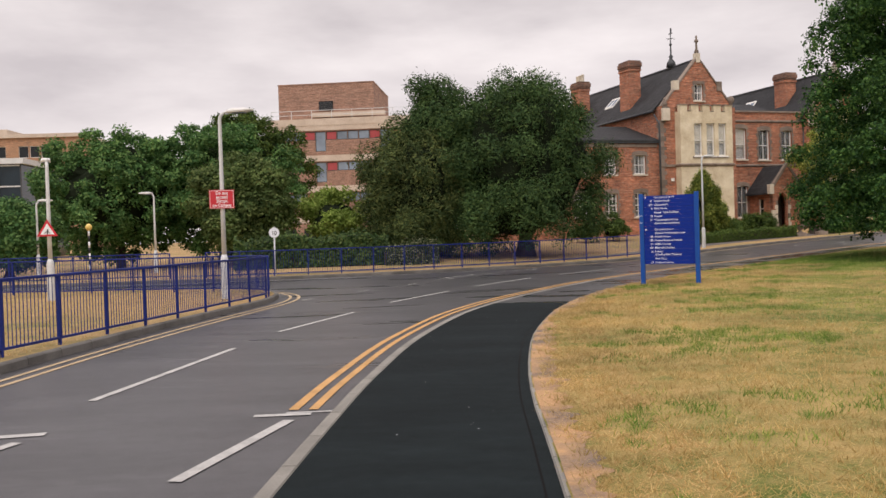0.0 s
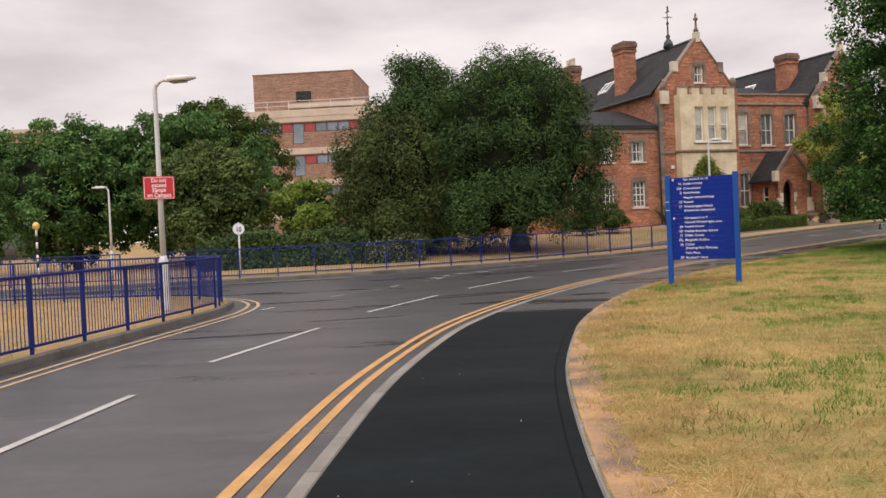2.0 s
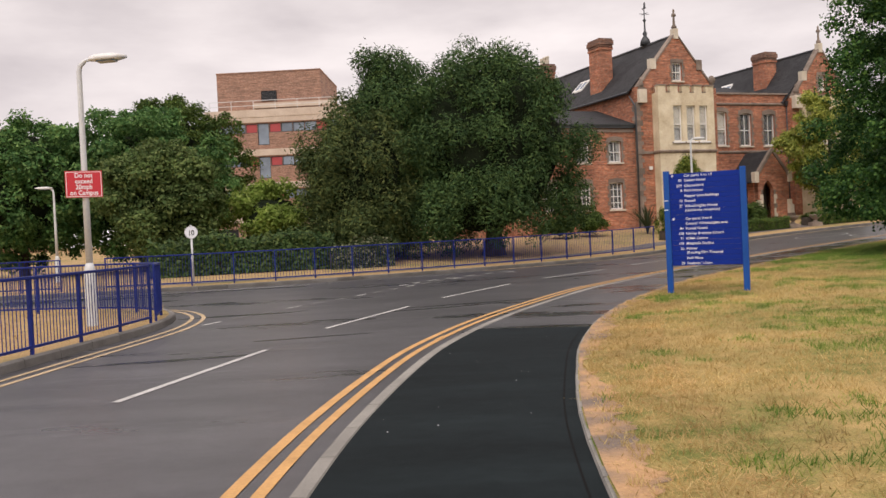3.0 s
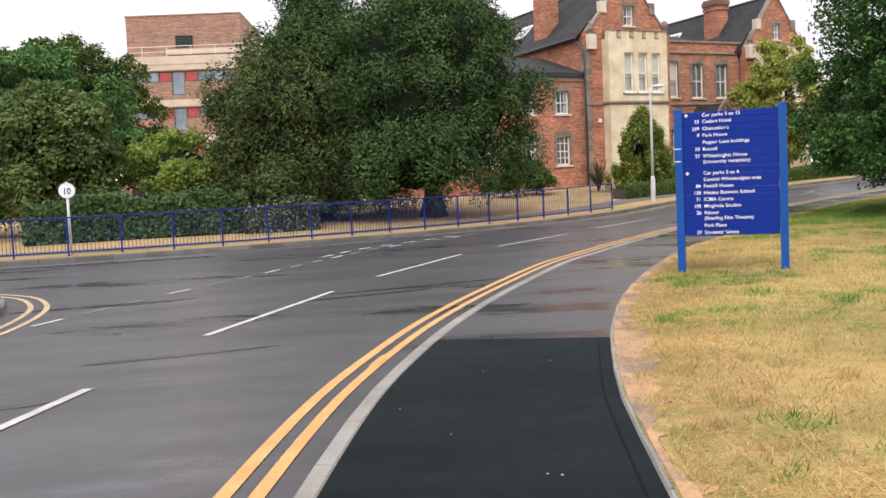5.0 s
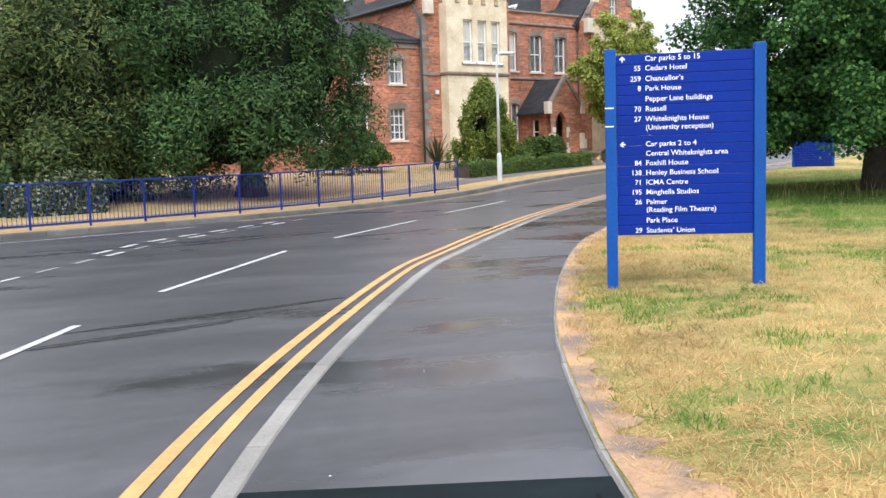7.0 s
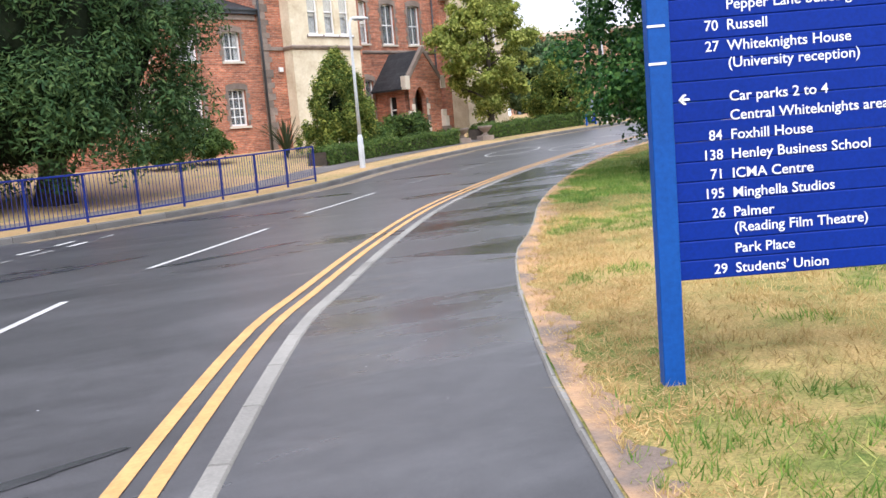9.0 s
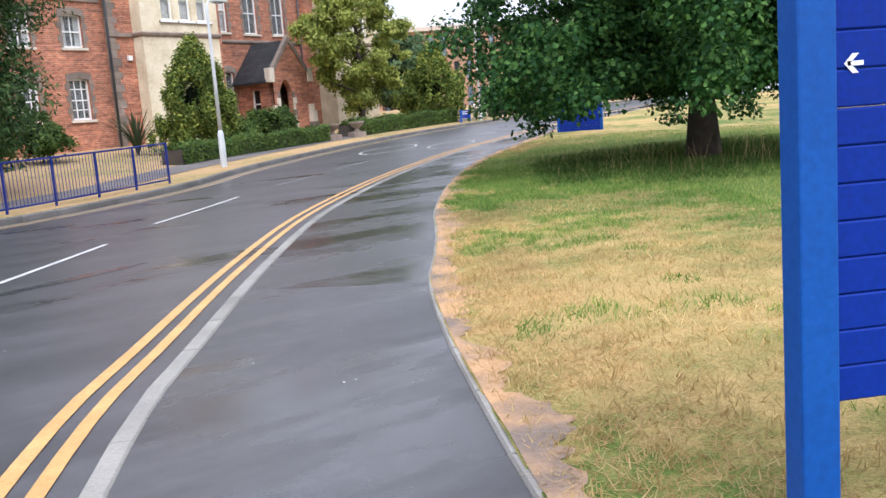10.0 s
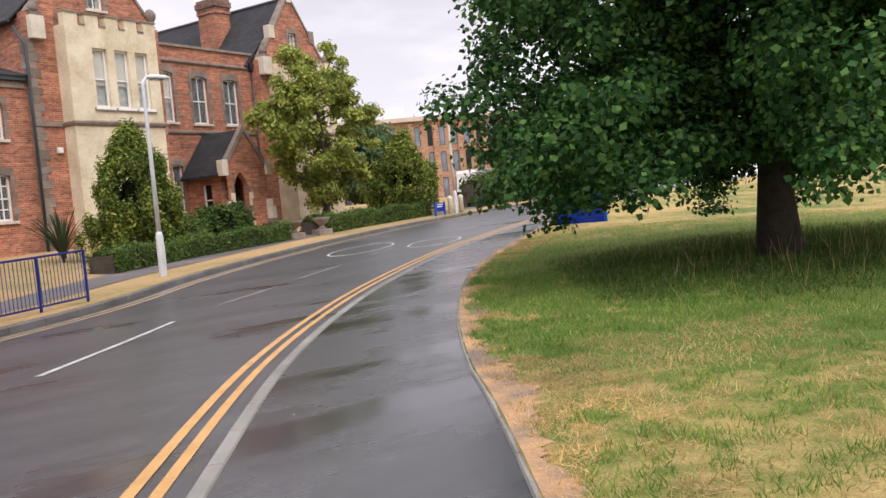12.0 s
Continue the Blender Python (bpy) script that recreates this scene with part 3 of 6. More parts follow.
shares = [0, 0.002, 0.006, 0.012, 0.02, 0.035, 0.055, 0.08, 0.12, 0.17, 0.24, 0.34, 0.5, 0.75, 1.0]
solid("lawn_ground", fan(Geo(), shifted(lawn_line, 0.02), 85, 5, lawn_height, shares), "lawn", "parched straw and green lawn beside the footway", smooth=True)
solid("island_ground", fan(Geo(), shifted(island_line, -0.12), -60, 6, lambda x, y: rise(x, y) + 0.115, shares[:1] + shares[2:]), "verge", "dry straw-coloured grass on the fenced corner", smooth=True)
geo = Geo()
base_far = shifted(far_line, -0.12)
geo.rings([[(p.x, p.y + o, garden(p.x, p.y + o)) for p in base_far] for o in (0, 0.3, 0.7, 1.2, 2, 3, 4.5, 6.5, 9, 12, 16, 22, 30, 45, 70, 110)], closed=False)
solid("verge_ground", geo, "verge", "dry grass verge and garden ground before the house", smooth=True)
geo = ribbon(Geo(), [p for p in far_line if p.x > -12], -1.6, -3.0, 0.012, garden)
solid("garden_path", geo, "path", "pinkish tarmac path behind the far verge")
geo = Geo()
worn = [p for p in spline(LAWN, 0.05) if p.y < 60]
inner, outer = shifted(worn, 0.03), []
for i, (p, q) in enumerate(zip(worn, shifted(worn, 1.0))):
    k = 0.24 + 0.2 * noise.noise(p * 0.4) + 0.12 * noise.noise(p * 1.9) + 0.12 * noise.noise(p * 6) + 0.08 * noise.noise(p * 15)
    outer.append(p.lerp(q, max(0.07, k)))
geo.rings([[(p.x, p.y, lawn_height(p.x, p.y) + 0.008), (q.x, q.y, lawn_height(q.x, q.y) + 0.006)] for p, q in zip(inner, outer)], closed=False)
solid("worn_edge", geo, "soil", "bare trodden earth and straw along the footway edge")


def kerb_run(name, line, o0, o1, z0, z1, mat, label, step, gap=0.006, batter=0.0, y_max=60):
    """A run of stones, each a piece of its own, on shared short meshes."""
    run = tagged(new(name), label, "kerb", kind="structure")
    w = o1 - o0
    g2 = Geo()
    g2.rings([[(0, o0, z0), (step - gap, o0, z0), (step - gap, o1, z0), (0, o1, z0)],
              [(0.004, o0 + 0.002, z1 - 0.02), (step - gap - 0.004, o0 + 0.002, z1 - 0.02), (step - gap - 0.004, o1 - batter, z1 - 0.02), (0.004, o1 - batter, z1 - 0.02)],
              [(0.012, o0 + 0.012, z1), (step - gap - 0.012, o0 + 0.012, z1), (step - gap - 0.012, o1 - batter - 0.02, z1), (0.012, o1 - batter - 0.02, z1)]], cap=True)
    me = fix_normals(g2.mesh("kerbstone"))
    me.materials.append(M[mat])
    for a, b in zip(line, line[1:]):
        if a.y > y_max or a.y < -4:
            continue
        d = b - a
        za, zb = rise(a.x, a.y), rise(b.x, b.y)
        ob = new("kerbstone", me)
        ob.parent = run
        ob.matrix_basis = Matrix.Translation((a.x, a.y, za)) @ Matrix.Rotation(math.atan2(d.y, d.x), 4, "Z") @ Matrix.Rotation(-math.atan2(zb - za, d.length), 4, "Y") @ Matrix.Diagonal((d.length / step, -1, 1, 1))
    return run


kerb_run("kerb_island", spline(ISLAND, 0.9), -0.13, 0.0, -0.06, 0.12, "kerb", "weathered concrete kerb round the corner", 0.9, batter=0.012)
kerb_run("kerb_far", spline(FAR, 0.9), -0.13, 0.0, -0.06, 0.125, "kerb", "weathered concrete kerb along the far verge", 0.9, batter=0.012, y_max=70)
kerb_run("kerb_flush", spline(YELLOW, 0.9), 0.36, 0.49, -0.05, 0.016, "edge_strip", "flush pale concrete kerb between road and footway", 0.9)
kerb_run("kerb_edging", spline(LAWN, 0.9), -0.01, 0.05, -0.05, 0.04, "edging", "thin concrete edging along the lawn", 0.9)


# ---------------- leaves ----------------
def leaf_mesh(name, pts, nrm, size, rng, slim=0.55, fold=0.18):
    """Leaves, two triangles each, at pts with normals nrm."""
    n = len(pts)
    nrm = nrm / np.maximum(np.linalg.norm(nrm, axis=1, keepdims=True), 1e-6)
    r = rng.normal(size=(n, 3))
    t = np.cross(nrm, r)
    t /= np.maximum(np.linalg.norm(t, axis=1, keepdims=True), 1e-6)
    b = np.cross(nrm, t)
    s = (size * rng.uniform(0.6, 1.35, n))[:, None]
    v = np.stack([pts - t * s * 0.5, pts + b * s * slim * 0.5 - nrm * s * fold, pts + t * s * 0.5 - nrm * s * 0.08, pts - b * s * slim * 0.5 - nrm * s * fold], 1).reshape(-1, 3)
    me = bpy.data.meshes.new(name)
    me.vertices.add(4 * n)
    me.vertices.foreach_set("co", v.astype(np.float32).ravel())
    me.loops.add(4 * n)
    me.loops.foreach_set("vertex_index", np.arange(4 * n, dtype=np.int32))
    me.polygons.add(n)
    me.polygons.foreach_set("loop_start", np.arange(0, 4 * n, 4, dtype=np.int32))
    me.update(calc_edges=True)
    return me


def ball_points(n, rng):
    d = rng.normal(size=(n, 3))
    return d / np.linalg.norm(d, axis=1, keepdims=True)


def clump_leaves(clumps, leaves, rng, droop=0.0, shell=0.75):
    """Points and normals on clumps (centre, radii): most near each clump's skin, more above than below."""
    c = np.array([k[0] for k in clumps])
    r = np.array([k[1] for k in clumps])
    w = (r[:, 0] * r[:, 1]) ** 1.0
    pick = rng.choice(len(clumps), leaves, p=w / w.sum())
    d = ball_points(leaves, rng)
    low = (d[:, 2] < -0.2) & (rng.uniform(0, 1, leaves) < 0.45)
    d[low, 2] *= -1
    q = rng.uniform(shell, 1.08, leaves)[:, None] * (1 + 0.12 * rng.normal(size=(leaves, 1)))
    p = c[pick] + d * r[pick] * q
    p[:, 2] -= droop * rng.uniform(0, 1, leaves) * np.linalg.norm(d[:, :2], axis=1)
    nn = d + rng.normal(size=d.shape) * 0.55 + np.array([0, 0, 0.35])
    return p, nn


def crown_clumps(rng, n, centre, radii, clump, shape="round", floor=None, tall=1.0):
    """Clumps spread over an uneven crown. shape: round, cone, column or dome."""
    out = []
    ph = rng.uniform(0, 6.28, 6)
    for i in range(n):
        d = ball_points(1, rng)[0]
        k = rng.uniform(0.35, 1.0) ** 0.45
        h = d[2] * k
        a = math.atan2(d[1], d[0])
        lump = 1 + 0.13 * math.sin(3 * a + ph[0] + 2 * h) + 0.1 * math.sin(5 * a + ph[1]) + 0.08 * math.sin(4 * h * 3 + ph[2])
        s = lump
        if shape == "cone":
            s *= max(0.16, 0.98 - 0.6 * (h + 0.2))
        elif shape == "dome":
            s *= 1.0 if h > 0 else min(2.2, 0.95 / max(0.3, math.hypot(d[0], d[1])))
        p = np.array(centre) + np.array([d[0] * radii[0] * k * s, d[1] * radii[1] * k * s, h * radii[2]])
        low = floor
        if floor is not None and shape == "dome":
            low = floor + 1.3 * (1 - min(1.0, math.hypot(d[0], d[1]) * k))
        if floor is not None and p[2] < low:
            p[2] = low + rng.uniform(0, 0.6)
        cs = clump * rng.uniform(0.6, 1.35)
        out.append((p, np.array([cs, cs, cs * rng.uniform(0.7, 1.05) * tall])))
    return out


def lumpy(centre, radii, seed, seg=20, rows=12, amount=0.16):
    """An uneven rounded body that fills a crown; its dark colour carries the inner shade."""
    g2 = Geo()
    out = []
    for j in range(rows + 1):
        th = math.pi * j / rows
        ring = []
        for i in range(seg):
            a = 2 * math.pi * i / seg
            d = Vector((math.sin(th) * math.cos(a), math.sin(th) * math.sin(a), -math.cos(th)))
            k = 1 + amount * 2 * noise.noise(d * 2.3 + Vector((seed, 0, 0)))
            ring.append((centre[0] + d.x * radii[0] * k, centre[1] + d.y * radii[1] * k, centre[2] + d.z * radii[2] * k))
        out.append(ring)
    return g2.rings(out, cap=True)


def limbs(rng, base, top, r, count, reach, start=0.3, seg=8):
    """A tapered trunk with a flared foot and limbs that rise and spread."""
    g2 = Geo()
    b, t = Vector(base), Vector(top)
    pts, rad = [], []
    for k in range(9):
        f = k / 8
        pts.append(b.lerp(t, f) + Vector((0.12 * r * math.sin(5 * f), 0.12 * r * math.cos(4 * f), 0)) * (f * 6))
        rad.append(r * ((1 - f) ** 0.75 * 0.93 + 0.07) * (1 + 0.55 * max(0, 0.12 - f) / 0.12))
    g2.tube(pts, rad, 14)
    h = (t - b).length
    for i in range(count):
        f = start + (0.92 - start) * (i + rng.uniform(0, 0.8)) / count
        a = i * 2.4 + rng.uniform(-0.4, 0.4)
        p0 = b.lerp(t, f)
        ln = reach * (1.1 - 0.6 * f) * rng.uniform(0.75, 1.1)
        d = Vector((math.cos(a), math.sin(a), 0))
        q = [p0, p0 + d * ln * 0.35 + Vector((0, 0, ln * 0.22)), p0 + d * ln * 0.7 + Vector((0, 0, ln * 0.33)), p0 + d * ln + Vector((0, 0, ln * 0.3))]
        r0 = r * 0.42 * (1 - 0.6 * f)
        g2.tube(q, [r0, r0 * 0.7, r0 * 0.42, r0 * 0.15], 6)
        for s in (-1, 1):
            e = d.cross(Vector((0, 0, 1))) * s
            g2.tube([q[1], q[1] + (d * 0.5 + e * 0.5) * ln * 0.3 + Vector((0, 0, 0.08 * ln)), q[1] + (d + e) * ln * 0.3 + Vector((0, 0, 0.12 * ln))], [r0 * 0.45, r0 * 0.3, r0 * 0.1], 5)
    return g2


def tree(name, label, x, y, z, trunk_r, height, radii, mid, leaves, size, leaf, seed, n_clumps=90, clump=0.9, shape="round", floor=0.8, core=0.72,
         slim=0.55, droop=0.0, reach=None, category="tree", group="", shell=0.5, limb_count=12, fold=0.18, boughs=None, tall=1.0):
    """A tree at (x, y, z): trunk with limbs, and a crown of leaves round mid (height of its middle) with the given radii."""
    rng = np.random.default_rng(seed)
    t = thing(name, label, category, pose(x, y, z), group)
    part("trunk", limbs(rng, (0, 0, -0.15), (0.1, 0.05, min(height * 0.85, mid + radii[2] * 0.7)), trunk_r, limb_count, reach or radii[0] * 0.85, max(0.18, floor / height)), "bark", t, "", True)
    cl = bough_clumps(rng, *boughs) if boughs else crown_clumps(rng, n_clumps, (0, 0, mid), radii, clump, shape, floor + 0.3, tall)
    p, nn = clump_leaves(cl, leaves, rng, droop, shell)
    keep = p[:, 2] > floor - 0.9
    me = leaf_mesh("crown", p[keep], nn[keep], size, rng, slim, fold)
    crown = part("crown", me, leaf, t)
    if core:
        # added filler body, coloured dark for the shade between the leaves
        part("crown_core", lumpy((0, 0, mid - (radii[2] * 0.12 if shape == "cone" else 0)), (radii[0] * core * (0.75 if shape == "cone" else 1), radii[1] * core * (0.75 if shape == "cone" else 1), radii[2] * core), seed), "crown_shade", crown, "near-black filler body, crown shade put in its colour")
    return t


def bough_clumps(rng, boughs, z0, z1, reach, sag, clump=1.0, full=2.3):
    """Clumps set along boughs that leave the stem in tiers, arch over and hang at their tips."""
    out = []
    for b in range(boughs):
        f = (b + rng.uniform(0, 1)) / boughs
        z = z0 + (z1 - z0) * f ** 1.15
        a = b * 2.399 + rng.uniform(-0.35, 0.35)
        r = reach * max(0.1, (1 - f ** full)) * rng.uniform(0.78, 1.08)
        for k in range(7):
            g = 0.14 + 0.86 * (k + rng.uniform(0, 1)) / 7
            side = rng.normal() * 0.3 * g
            lift = 0.9 * g - sag * g ** 2.6 * rng.uniform(0.7, 1.25)
            c = np.array([math.cos(a) * r * g - math.sin(a) * side * r * 0.35, math.sin(a) * r * g + math.cos(a) * side * r * 0.35, z + lift])
            s = rng.uniform(0.42, 0.85) * clump
            out.append((c, np.array([s, s, s * rng.uniform(0.35, 0.7)])))
    return out


# the great lime on the lawn
LX, LY = 18.75, 35.8
tree("lime_tree", "large spreading lime tree with drooping dark green skirts on the lawn", LX, LY, lawn_height(LX, LY), 0.27, 17, (5.0, 5.0, 7.4), 8.4, 450000, 0.115, "lime_leaf", 11, boughs=(210, 1.65, 16.2, 5.45, 1.6, 0.92, 3.4), shell=0.35,
     n_clumps=300, clump=0.95, shape="dome", floor=1.5, core=0, slim=0.8, droop=0.5, reach=4.2, limb_count=16)
# yews behind the far railings: a spire, a bronzed lower one before it, and the broad one beside them
for x, y, h, r, mid, rz, leaf, seed, count, lab in ((-1.25, 47.4, 10, 1.95, 5.1, 4.15, "yew_leaf", 21, 80000, "tall narrow dark yew rising behind its neighbour"),
                                                    (-2.5, 45.7, 7, 2.4, 3.4, 3.4, "yew_olive", 23, 90000, "lower yew with bronzed olive sprays"),
                                                    (3.25, 46.9, 10, 3.75, 4.7, 4.35, "yew_leaf", 22, 130000, "broad old dark yew with an uneven crown")):
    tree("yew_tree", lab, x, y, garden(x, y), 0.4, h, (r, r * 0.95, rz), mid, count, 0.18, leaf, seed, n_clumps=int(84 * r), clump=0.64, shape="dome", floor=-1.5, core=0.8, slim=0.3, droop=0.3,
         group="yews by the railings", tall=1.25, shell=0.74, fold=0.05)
# broad-leaved trees by the side road
for i, (x, y, h, r, leaf, lab) in enumerate(((-14.3, 53, 8.6, 4.2, "broad_leaf", "full green broad-leaved tree"), (-20.0, 52, 8.4, 4.8, "broad_leaf", "full green broad-leaved tree"),
                                            (-15.2, 63, 10.6, 4.2, "hedge_leaf", "taller bright green tree behind the others"),
                                            (-11.6, 47.5, 6.0, 2.3, "olive_leaf", "smaller olive green tree in front"), (-21.6, 42.5, 3.6, 2.0, "broad_leaf", "green tree at the side road"))):
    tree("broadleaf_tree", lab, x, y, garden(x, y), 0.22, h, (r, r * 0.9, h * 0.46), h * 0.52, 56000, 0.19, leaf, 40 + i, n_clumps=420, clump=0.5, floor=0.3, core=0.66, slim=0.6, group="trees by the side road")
tree("maple_shrub", "small bright yellow-green maple", -6.8, 48.6, garden(-6.8, 48.6), 0.07, 3.6, (1.9, 1.6, 1.5), 2.2, 12000, 0.2, "maple_leaf", 61, n_clumps=40, clump=0.55, floor=0.8, core=0.55, category="shrub")
tree("magnolia_tree", "broad magnolia with glossy yellow-green leaves beside the porch", 25.5, 62.6, garden(25.5, 62.6), 0.2, 8, (2.45, 2.3, 3.7), 4.5, 36000, 0.2, "magnolia_leaf", 62, shell=0.4, n_clumps=150, clump=0.46, floor=0.4, core=0, slim=0.5)
tree("golden_yew", "clipped columnar golden yew before the bay", 14.35, 55.0, garden(14.35, 55.0), 0.1, 4.1, (1.5, 1.4, 2.0), 2.0, 42000, 0.13, "golden_leaf", 63, n_clumps=230, clump=0.22, shape="cone", floor=0.15, core=0.36, tall=2.3, shell=0.2, slim=0.4, category="shrub", fold=-0.1)
tree("golden_yew", "conical golden yew beside the hedge", 30.9, 64.0, garden(30.9, 64.0), 0.1, 4.1, (1.9, 1.8, 2.1), 2.0, 30000, 0.16, "golden_leaf", 64, n_clumps=240, clump=0.25, shape="cone", floor=0.15, core=0.36, tall=2.3, shell=0.2, slim=0.4, category="shrub", fold=-0.1)
for i, (x, y, h, r) in enumerate(((42.5, 86, 6.4, 3.2), (38.5, 88, 5.8, 3.0), (54, 80, 6, 3.4), (61, 82, 6.5, 4), (69, 84, 6.5, 4.5))):
    tree("background_tree", "soft green tree beyond the hedge", x, y, garden(x, y), 0.18, h, (r, r, h * 0.48), h * 0.5, 14000, 0.36, "far_leaf", 70 + i, n_clumps=120, clump=0.7, floor=0.3, core=0.66, group="trees beyond the hedge")


def leafy_run(name, label, line, w, h, leaves, size, leaf, seed, height=garden, category="hedge", uneven=0.12):
    """A hedge along a line: a full body of leaves with a solid inside."""
    rng = np.random.default_rng(seed)
    o = line[0]
    z0 = height(o.x, o.y)
    t = thing(name, label, category, pose(o.x, o.y, z0))
    n = len(line)
    idx = rng.integers(0, n - 1, leaves)
    f = rng.uniform(0, 1, leaves)
    a = np.array([(p.x, p.y) for p in line])
    c = a[idx] + (a[idx + 1] - a[idx]) * f[:, None]
    dirs = a[idx + 1] - a[idx]
    dirs /= np.linalg.norm(dirs, axis=1, keepdims=True)
    side = np.stack([dirs[:, 1], -dirs[:, 0]], 1)
    u = rng.uniform(-1, 1, leaves)
    top = rng.uniform(0, 1, leaves) < 0.42
    wob = 1 + uneven * np.sin(c[:, 0] * 1.9 + c[:, 1]) + uneven * rng.normal(size=leaves)
    across = np.where(top, u, np.sign(u) * rng.uniform(0.82, 1.12, leaves)) * w / 2
    zz = np.where(top, rng.uniform(0.9, 1.06, leaves), rng.uniform(0.02, 1, leaves)) * h * wob
    gz = np.array([height(p[0], p[1]) for p in c]) - z0
    pts = np.stack([c[:, 0] + side[:, 0] * across - o.x, c[:, 1] + side[:, 1] * across - o.y, gz + zz], 1)
    nn = np.stack([side[:, 0] * np.sign(across), side[:, 1] * np.sign(across), np.where(top, 1.4, 0.3)], 1) + rng.normal(size=(leaves, 3)) * 0.5
    body = part("foliage", leaf_mesh("foliage", pts, nn, size, rng, 0.6), leaf, t)
    # added filler solid; its dark bark colour stands in for the hedge's inner shade
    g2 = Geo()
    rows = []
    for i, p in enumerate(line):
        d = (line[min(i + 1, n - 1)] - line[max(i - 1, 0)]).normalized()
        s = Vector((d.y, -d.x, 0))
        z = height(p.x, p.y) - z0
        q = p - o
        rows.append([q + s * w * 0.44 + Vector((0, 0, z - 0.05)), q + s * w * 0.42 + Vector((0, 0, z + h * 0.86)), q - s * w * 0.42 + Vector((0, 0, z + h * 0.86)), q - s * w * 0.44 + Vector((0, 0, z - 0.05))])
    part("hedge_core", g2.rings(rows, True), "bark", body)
    return t


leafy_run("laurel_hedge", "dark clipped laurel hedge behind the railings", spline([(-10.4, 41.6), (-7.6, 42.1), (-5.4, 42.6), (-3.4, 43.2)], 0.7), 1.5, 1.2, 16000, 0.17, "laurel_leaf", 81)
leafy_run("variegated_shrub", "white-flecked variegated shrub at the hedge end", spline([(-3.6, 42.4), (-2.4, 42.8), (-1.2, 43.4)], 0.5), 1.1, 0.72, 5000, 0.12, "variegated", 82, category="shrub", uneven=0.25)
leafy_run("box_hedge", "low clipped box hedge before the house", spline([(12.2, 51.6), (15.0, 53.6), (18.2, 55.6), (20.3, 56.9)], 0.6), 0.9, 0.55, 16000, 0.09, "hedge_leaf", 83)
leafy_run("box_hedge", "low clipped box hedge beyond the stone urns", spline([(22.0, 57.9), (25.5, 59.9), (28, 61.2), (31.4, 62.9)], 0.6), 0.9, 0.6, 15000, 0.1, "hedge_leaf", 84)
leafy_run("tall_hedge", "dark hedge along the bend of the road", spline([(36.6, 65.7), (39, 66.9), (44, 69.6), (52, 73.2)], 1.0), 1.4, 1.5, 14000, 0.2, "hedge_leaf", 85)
for i, (x, y, r, h) in enumerate(((16.6, 57.5, 1.0, 1.1), (18.6, 58.3, 1.1, 1.3), (9.0, 55.2, 0.9, 1.5), (7.2, 54.2, 0.8, 0.9))):
    tree("border_shrub", "loose green shrub in the border below the house", x, y, garden(x, y), 0.04, h, (r, r * 0.9, h * 0.5), h * 0.5, 5000, 0.13, "hedge_leaf", 90 + i, n_clumps=26, clump=0.34, floor=0.1, core=0.6, category="shrub", group="border shrubs", limb_count=6)


